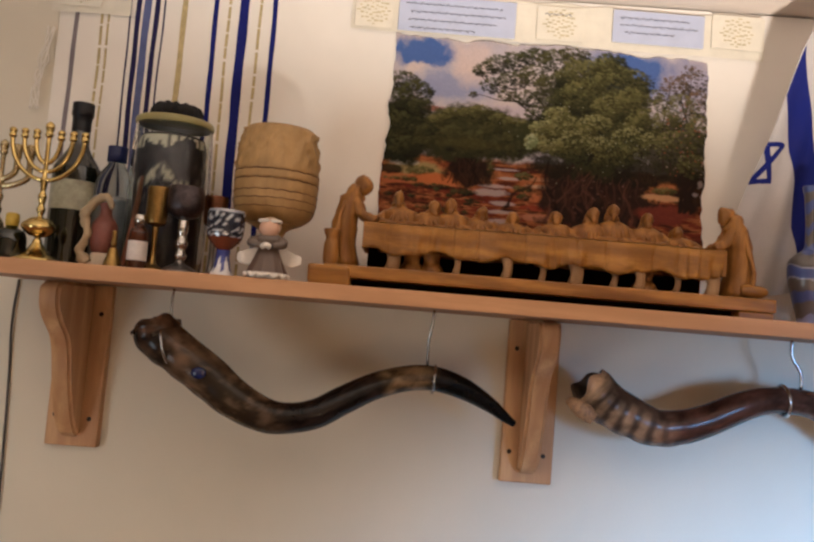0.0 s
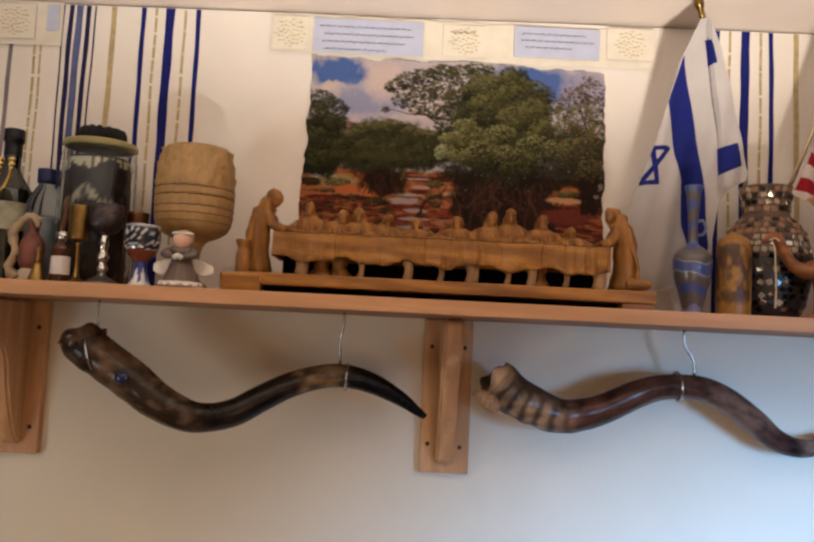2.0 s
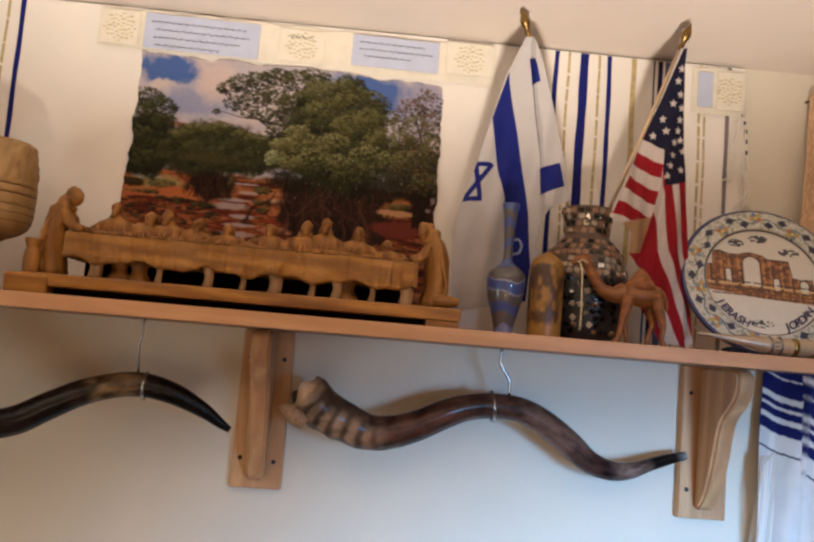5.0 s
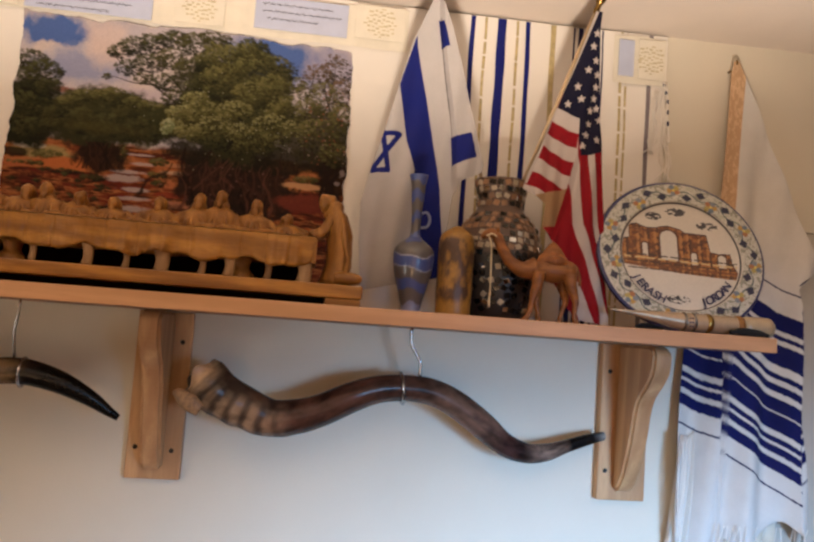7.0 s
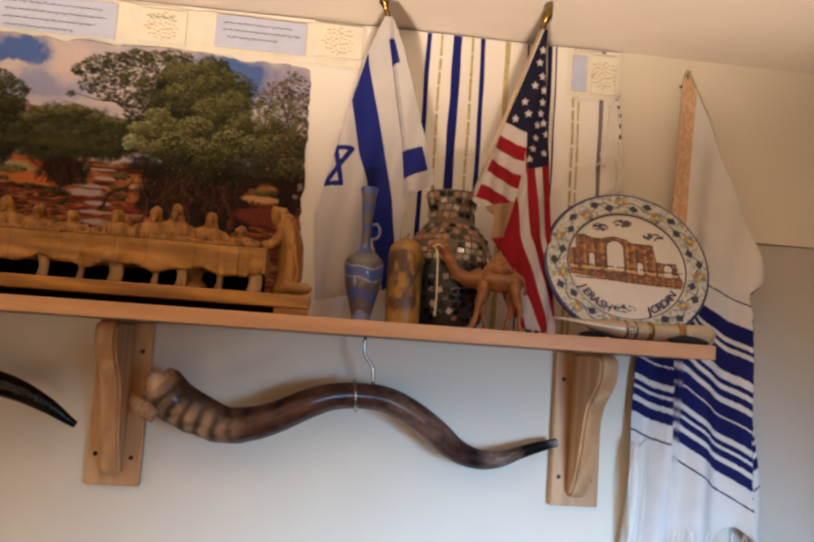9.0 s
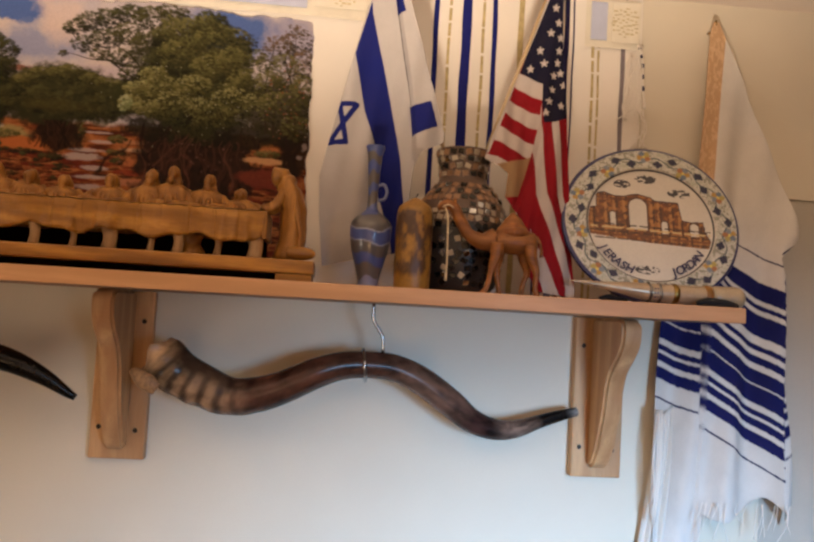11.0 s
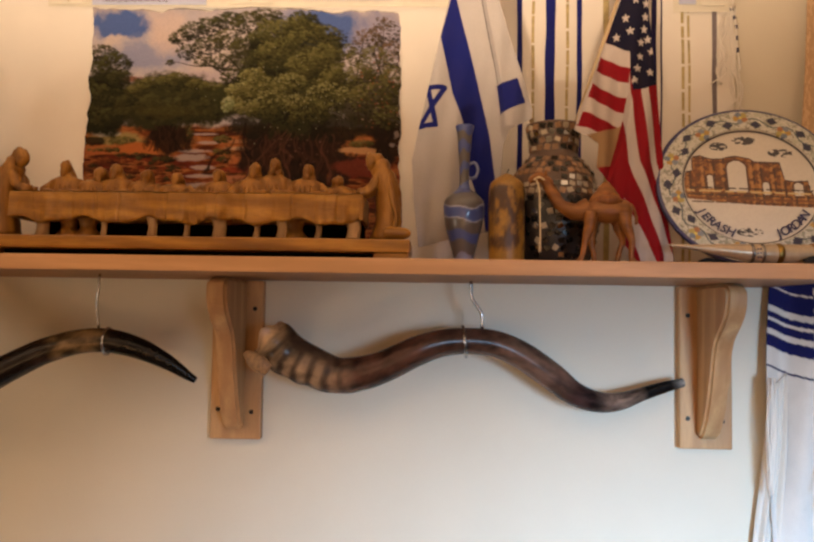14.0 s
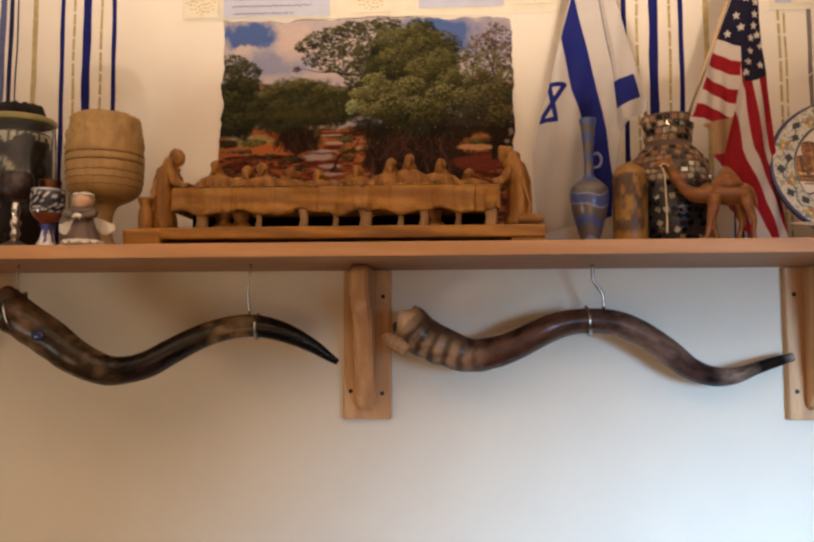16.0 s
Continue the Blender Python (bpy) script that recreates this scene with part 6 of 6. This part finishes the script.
def glass_jar():
    ob = thing("glass_jar", (-0.629, -0.120, SH_T), "large glass jar full of dark shawls with a pale green rim", "jar")
    ob.scale = (0.93, 0.93, 1.0)
    prof = [(0.060, 0.0), (0.066, 0.004), (0.068, 0.03), (0.069, 0.12), (0.068, 0.20), (0.066, 0.225), (0.0645, 0.240)]
    shell = surf("glass_wall", [(lathe(prof + [(0.062, 0.240), (0.066, 0.12), (0.064, 0.006), (0.02, 0.004)], 64, steps=3)[0], True, False)], glass("jar_glass", (238, 240, 238), 0.02), ob, "clear glass wall")
    shell.visible_shadow = False
    g = lathe([(0.058, 0.006), (0.061, 0.02), (0.062, 0.10), (0.061, 0.18), (0.058, 0.218), (0.040, 0.226), (0.010, 0.228)], 72, steps=10)[0]
    a, z = np.arctan2(g[..., 1], g[..., 0]), g[..., 2]
    n = value_noise(a * 5 + 20, z * 60, 14, 4)
    k = 1 - 0.10 * n
    g = np.stack([g[..., 0] * k, g[..., 1] * k, z], -1)
    dye = np.ones(g.shape) * np.array(lin((44, 39, 42)))
    fr = (z > 0.192 + 0.020 * value_noise(a * 14 + 40, a * 0, 15, 2)) & (z < 0.220) & (np.sin(a * 60 + 3 * np.sin(a * 7)) > -0.2 - 60 * (z - 0.207))
    dye[fr] = lin((206, 196, 170))
    th = np.mod(a + np.pi / 2 + np.pi, 2 * np.pi) - np.pi
    lace = (np.abs(z - 0.150 - 0.012 * np.cos(th * 5)) < 0.007 * (0.5 + n)) & (np.abs(th) < 0.80)
    lace |= (np.abs(np.abs(th) - 0.66) < 0.07) & (z > 0.105) & (z < 0.150) & (n > 0.42)
    dye[lace & (value_noise(a * 30 + 90, z * 420, 17, 2) > 0.42)] = lin((176, 166, 142))
    dye[(n > 0.68) & (z < 0.18)] = lin((92, 84, 82))
    surf("stuffing", [(g, True, True)], M_DYE, ob, "dark folded cloth with white fringes", [dye])
    surf("rim_band", [lathe([(0.0640, 0.240), (0.0668, 0.242), (0.0668, 0.248), (0.064, 0.2515), (0.058, 0.252), (0.057, 0.247), (0.060, 0.240)], 48, steps=2)], plain("pale_green_band", (158, 148, 92), 0.4), ob, "pale yellow-green rubber rim")
    g = lathe([(0.043, 0.250), (0.044, 0.262), (0.041, 0.271), (0.034, 0.277), (0.01, 0.278)], 60, steps=5)[0]
    a = np.arctan2(g[..., 1], g[..., 0])
    k = 1 + 0.04 * np.sin(a * 17) + 0.03 * np.sin(a * 7)
    surf("felt_top", [(np.stack([g[..., 0] * k, g[..., 1] * k, g[..., 2] + 0.002 * np.sin(a * 13)], -1), True, True)], M_BLACK, ob, "crumpled black felt cap")


glass_jar()


def cup(name, at, label, bowl, foot, m_bowl, m_foot, category="goblet", dye=None, stem=None, m_stem=None):
    ob = thing(name, (*at, SH_T), label, category, "cups beside the jar")
    g = lathe(bowl, 40, steps=5)
    if dye:
        surf("bowl", [g], m_bowl, ob, "", [dye(g[0])])
    else:
        surf("bowl", [g], m_bowl, ob)
    if stem:
        surf("stem", [lathe(stem, 24, steps=4)], m_stem, ob)
    f = lathe(foot, 32, steps=4)
    if m_foot is M_GLAZE:
        a, z = np.arctan2(f[0][..., 1], f[0][..., 0]), f[0][..., 2]
        c = np.where((np.sin(a * 6) > (z - 0.016) * 90)[..., None], np.array(lin((224, 222, 224))), np.array(lin((44, 54, 132))))
        surf("foot", [f], m_foot, ob, "blue and white painted foot", [c])
    else:
        surf("foot", [f], m_foot, ob)
    return ob


cup("brass_goblet", (-0.604, -0.243), "worn brass goblet with a plain straight bowl", [(0.004, 0.066), (0.012, 0.068), (0.0150, 0.076), (0.0158, 0.118), (0.0148, 0.118), (0.0140, 0.078)],
    [(0.018, 0.0), (0.018, 0.003), (0.006, 0.012), (0.004, 0.04), (0.005, 0.067)], M_OLDGOLD, M_OLDGOLD)
cup("pewter_goblet", (-0.566, -0.235), "dark engraved pewter goblet on a bright stem", [(0.006, 0.080), (0.018, 0.084), (0.0265, 0.096), (0.0270, 0.112), (0.0255, 0.126), (0.0240, 0.126), (0.0250, 0.110), (0.016, 0.088)],
    [(0.026, 0.0), (0.0265, 0.003), (0.020, 0.008), (0.008, 0.014), (0.006, 0.020)], plain("dark_pewter", (92, 82, 84), 0.3, 0.8, 0.4, 90.0, 300.0, 0.9), M_PEWTER,
    stem=[(0.006, 0.018), (0.009, 0.026), (0.006, 0.034), (0.010, 0.044), (0.006, 0.054), (0.008, 0.064), (0.006, 0.082)], m_stem=M_SILVER)
cup("copper_cup", (-0.532, -0.190), "small brown copper cup with upright sides", [(0.003, 0.076), (0.014, 0.078), (0.0175, 0.090), (0.0185, 0.120), (0.0172, 0.120), (0.016, 0.088)],
    [(0.017, 0.0), (0.017, 0.003), (0.005, 0.014), (0.005, 0.077)], plain("copper", (112, 72, 48), 0.3, 0.9, 0.3, 60.0, 300.0, 0.3), M_PEWTER)


def kiddush(g):
    a, z = np.arctan2(g[..., 1], g[..., 0]), g[..., 2]
    n = value_noise(a * 7 + 20, z * 260, 31, 3)
    c = np.where((np.abs(n - 0.5) < 0.06)[..., None], np.array(lin((206, 206, 210))), np.array(lin((36, 40, 58))))
    c[z < 0.055] = lin((126, 64, 40))
    c[z > 0.0905] = lin((160, 160, 168))
    return c


cup("blue_cup", (-0.497, -0.262), "patterned silver and blue wine cup on a painted foot", [(0.007, 0.036), (0.014, 0.042), (0.0215, 0.050), (0.0255, 0.058), (0.0268, 0.072), (0.0262, 0.092), (0.0245, 0.092), (0.0245, 0.070), (0.012, 0.048)],
    [(0.0165, 0.0), (0.0165, 0.002), (0.0125, 0.012), (0.0095, 0.026), (0.0100, 0.037)], painted("enamel", 0.2, 0.2, 300.0, 0.05, 0.3, 0.5), M_GLAZE, dye=kiddush)


def bottle(name, at, label, profile, material, cap=None, m_cap=None, band=None, m_band=None, category="bottle", liquid=None, m_liquid=None):
    ob = thing(name, (*at, SH_T), label, category, "bottles beside the jar")
    b = surf("bottle_body", [lathe(profile, 40, steps=5)], material, ob)
    if liquid:
        surf("contents", [lathe(liquid, 32, steps=4)], m_liquid, ob)
        b.visible_shadow = False
    if cap:
        surf("cap", [lathe(cap, 28, steps=2)], m_cap, ob)
    if band:
        surf("paper_label", [(lathe(band, 40)[0], True, False)], m_band, ob)
    return ob


bottle("wine_bottle", (-0.786, -0.110), "dark green wine bottle with a foil neck and pale label",
       [(0.030, 0.0), (0.036, 0.003), (0.0368, 0.01), (0.0368, 0.148), (0.0345, 0.166), (0.022, 0.186), (0.0155, 0.200), (0.0145, 0.216), (0.0145, 0.262), (0.012, 0.264)], M_BOTTLE,
       [(0.0150, 0.224), (0.0153, 0.228), (0.0153, 0.248), (0.0172, 0.250), (0.0172, 0.268), (0.0160, 0.272), (0.002, 0.273)], plain("black_foil", (30, 30, 36), 0.35, 0.4),
       [(0.0371, 0.092), (0.0371, 0.140)], plain("bottle_label", (186, 182, 156), 0.3, 0, 0.25, 40.0))
bottle("water_bottle", (-0.720, -0.115), "clear plastic bottle with a dark blue cap, half full",
       [(0.026, 0.0), (0.0305, 0.004), (0.031, 0.03), (0.0295, 0.06), (0.031, 0.09), (0.031, 0.128), (0.027, 0.150), (0.018, 0.166), (0.0135, 0.174), (0.013, 0.184), (0.012, 0.184)], glass("plastic", (206, 216, 222), 0.08),
       [(0.0155, 0.178), (0.0155, 0.200), (0.0145, 0.203), (0.002, 0.2035)], plain("blue_cap", (34, 44, 96), 0.4), None, None, "bottle",
       [(0.026, 0.002), (0.0295, 0.006), (0.0285, 0.06), (0.0295, 0.10), (0.0295, 0.118), (0.002, 0.119)], plain("cloudy_water", (172, 170, 164), 0.3))
bottle("small_bottle", (-0.622, -0.258), "small amber bottle with a white and red label", [(0.012, 0.0), (0.0138, 0.002), (0.0138, 0.048), (0.012, 0.056), (0.0065, 0.062), (0.006, 0.07)], plain("amber_glass", (70, 34, 16), 0.08, 0, 0.2),
       [(0.0078, 0.064), (0.0078, 0.078), (0.002, 0.079)], M_SILVER, [(0.0141, 0.012), (0.0141, 0.040)], plain("white_label", (216, 206, 200), 0.5))
bottle("ink_bottle", (-0.833, -0.205), "squat black bottle with a yellow cap", [(0.018, 0.0), (0.022, 0.003), (0.0225, 0.03), (0.019, 0.044), (0.009, 0.050), (0.008, 0.056)], M_BOTTLE,
       [(0.0095, 0.052), (0.0095, 0.070), (0.002, 0.072)], plain("yellow_cap", (190, 160, 50), 0.4))
jug = bottle("clay_jug", (-0.693, -0.205), "small red-brown clay jug on a pale foot", [(0.014, 0.020), (0.0185, 0.030), (0.0205, 0.050), (0.018, 0.066), (0.010, 0.078), (0.0085, 0.088), (0.0115, 0.098), (0.0095, 0.098)],
       plain("red_clay", (120, 66, 52), 0.5, 0, 0.2), [(0.0245, 0.0), (0.024, 0.006), (0.019, 0.016), (0.0145, 0.022)], plain("pale_clay", (206, 190, 166), 0.6), None, None, "jug")
scroll = [tube([(-0.014, -0.020, 0.004), (-0.026, -0.018, 0.022), (-0.017, -0.020, 0.048), (-0.024, -0.016, 0.074), (-0.012, -0.012, 0.100), (0.006, -0.012, 0.104), (0.014, -0.012, 0.090)], [0.009, 0.007, 0.006, 0.0075, 0.007, 0.006, 0.004], 14, 6)]
surf("scroll", local(scroll, (0, 0, 0), 0.004), plain("cream_glaze", (172, 150, 116), 0.4, 0, 0.2), jug, "lumpy cream scroll round the jug")
stick = thing("wooden_stick", (-0.668, -0.170, SH_T), "thin red-brown wooden stick leaning on the jar", "stick")
surf("rod", [tube([(0, -0.018, 0.003), (0.006, 0.0, 0.09), (0.012, 0.004, 0.150)], 0.0042, 10, 4)], plain("red_brown_wood", (124, 72, 46), 0.45), stick)
bottle("brass_bell", (-0.655, -0.262), "little worn brass bell with a turned handle", [(0.013, 0.0), (0.0125, 0.004), (0.0085, 0.016), (0.006, 0.026), (0.003, 0.029)], M_OLDGOLD,
       [(0.002, 0.028), (0.0045, 0.034), (0.003, 0.042), (0.004, 0.050), (0.002, 0.053)], M_OLDGOLD, None, None, "bell")


def menorah(at, m, label, arm, top, cups, knob, base_r, square=False):
    ob = thing("menorah", (*at, SH_T), label, "menorah", "lampstands on the shelf")
    surf("base", [lathe([(base_r, 0.0), (base_r, 0.004), (base_r * 0.8, 0.009), (base_r * 0.45, 0.016), (base_r * 0.22, 0.028), (0.006, 0.034)], 36, steps=4)], m, ob)
    surf("stem", [lathe([(0.005, 0.030), (0.0045, 0.036), (knob * 0.6, 0.040), (knob, 0.052), (knob * 0.6, 0.064), (0.004, 0.068), (0.0065, 0.078), (0.0042, 0.086), (0.0065, 0.098), (0.004, 0.106), (0.006, 0.124), (0.0036, 0.132),
                             (0.0034, top + 0.006)], 24, steps=5)], m, ob)
    for i, r in enumerate(arm):
        z_low = top - 0.024 - r * (0.72 if not square else 0.55)
        for s in (-1, 1):
            if square:
                pts = [(0, 0, z_low), (s * r * 0.5, 0, z_low + 0.004), (s * r * 0.95, 0, z_low + 0.014), (s * r, 0, z_low + 0.026), (s * r, 0, top)]
            else:
                pts = [(s * r * math.sin(q), 0, z_low + (top - z_low) * (1 - math.cos(q))) for q in np.linspace(0, math.pi / 2, 8)]
            surf("branch", [tube(pts, 0.0034 if not square else 0.0048, 10, 3)], m, ob)
            surf("candle_cup", [lathe([(0.003, top - 0.003), (0.0058, top + 0.001), (0.0046, top + 0.005), (0.0058, top + 0.010), (0.0040, top + 0.013), (0.002, top + 0.014)] if cups == "ball" else
                                      [(0.003, top - 0.004), (0.006, top), (0.0065, top + 0.018), (0.0055, top + 0.018), (0.004, top + 0.004)], 16, (s * r, 0, 0), steps=3)], m, ob)
    surf("candle_cup", [lathe([(0.003, top), (0.0062, top + 0.006), (0.005, top + 0.010), (0.0066, top + 0.016), (0.006, top + 0.022), (0.002, top + 0.026)], 16, steps=3)], m, ob)
    return ob


menorah((-0.784, -0.222), M_GOLD, "polished brass seven-branched lampstand with ball tips", (0.0185, 0.0365, 0.0545), 0.186, "ball", 0.025, 0.034)
M_PALEBRASS = plain("pale_brass", (200, 182, 140), 0.24, 1.0, 0.15, 60.0, 300.0, 0.1)
menorah((-0.866, -0.190), M_PALEBRASS, "pale tarnished brass lampstand with thick stepped branches", (0.022, 0.042), 0.160, "cup", 0.012, 0.034, True)

# loose cable on the wall past the shelf's end
cable = thing("wall_cable", (-0.905, -0.004, 1.2), "thin dark cable hanging down the wall", "cable")
surf("cord", [tube([(-0.007, 0, 0.536), (-0.010, -0.002, 0.46), (-0.005, 0, 0.36), (0.001, -0.001, 0.20), (0.004, 0, 0.0), (0.006, 0, -0.3)], 0.0022, 8, 8)], plain("cable_sheath", (70, 62, 60), 0.5), cable)

# vase last: many small tiles
mosaic_vase()
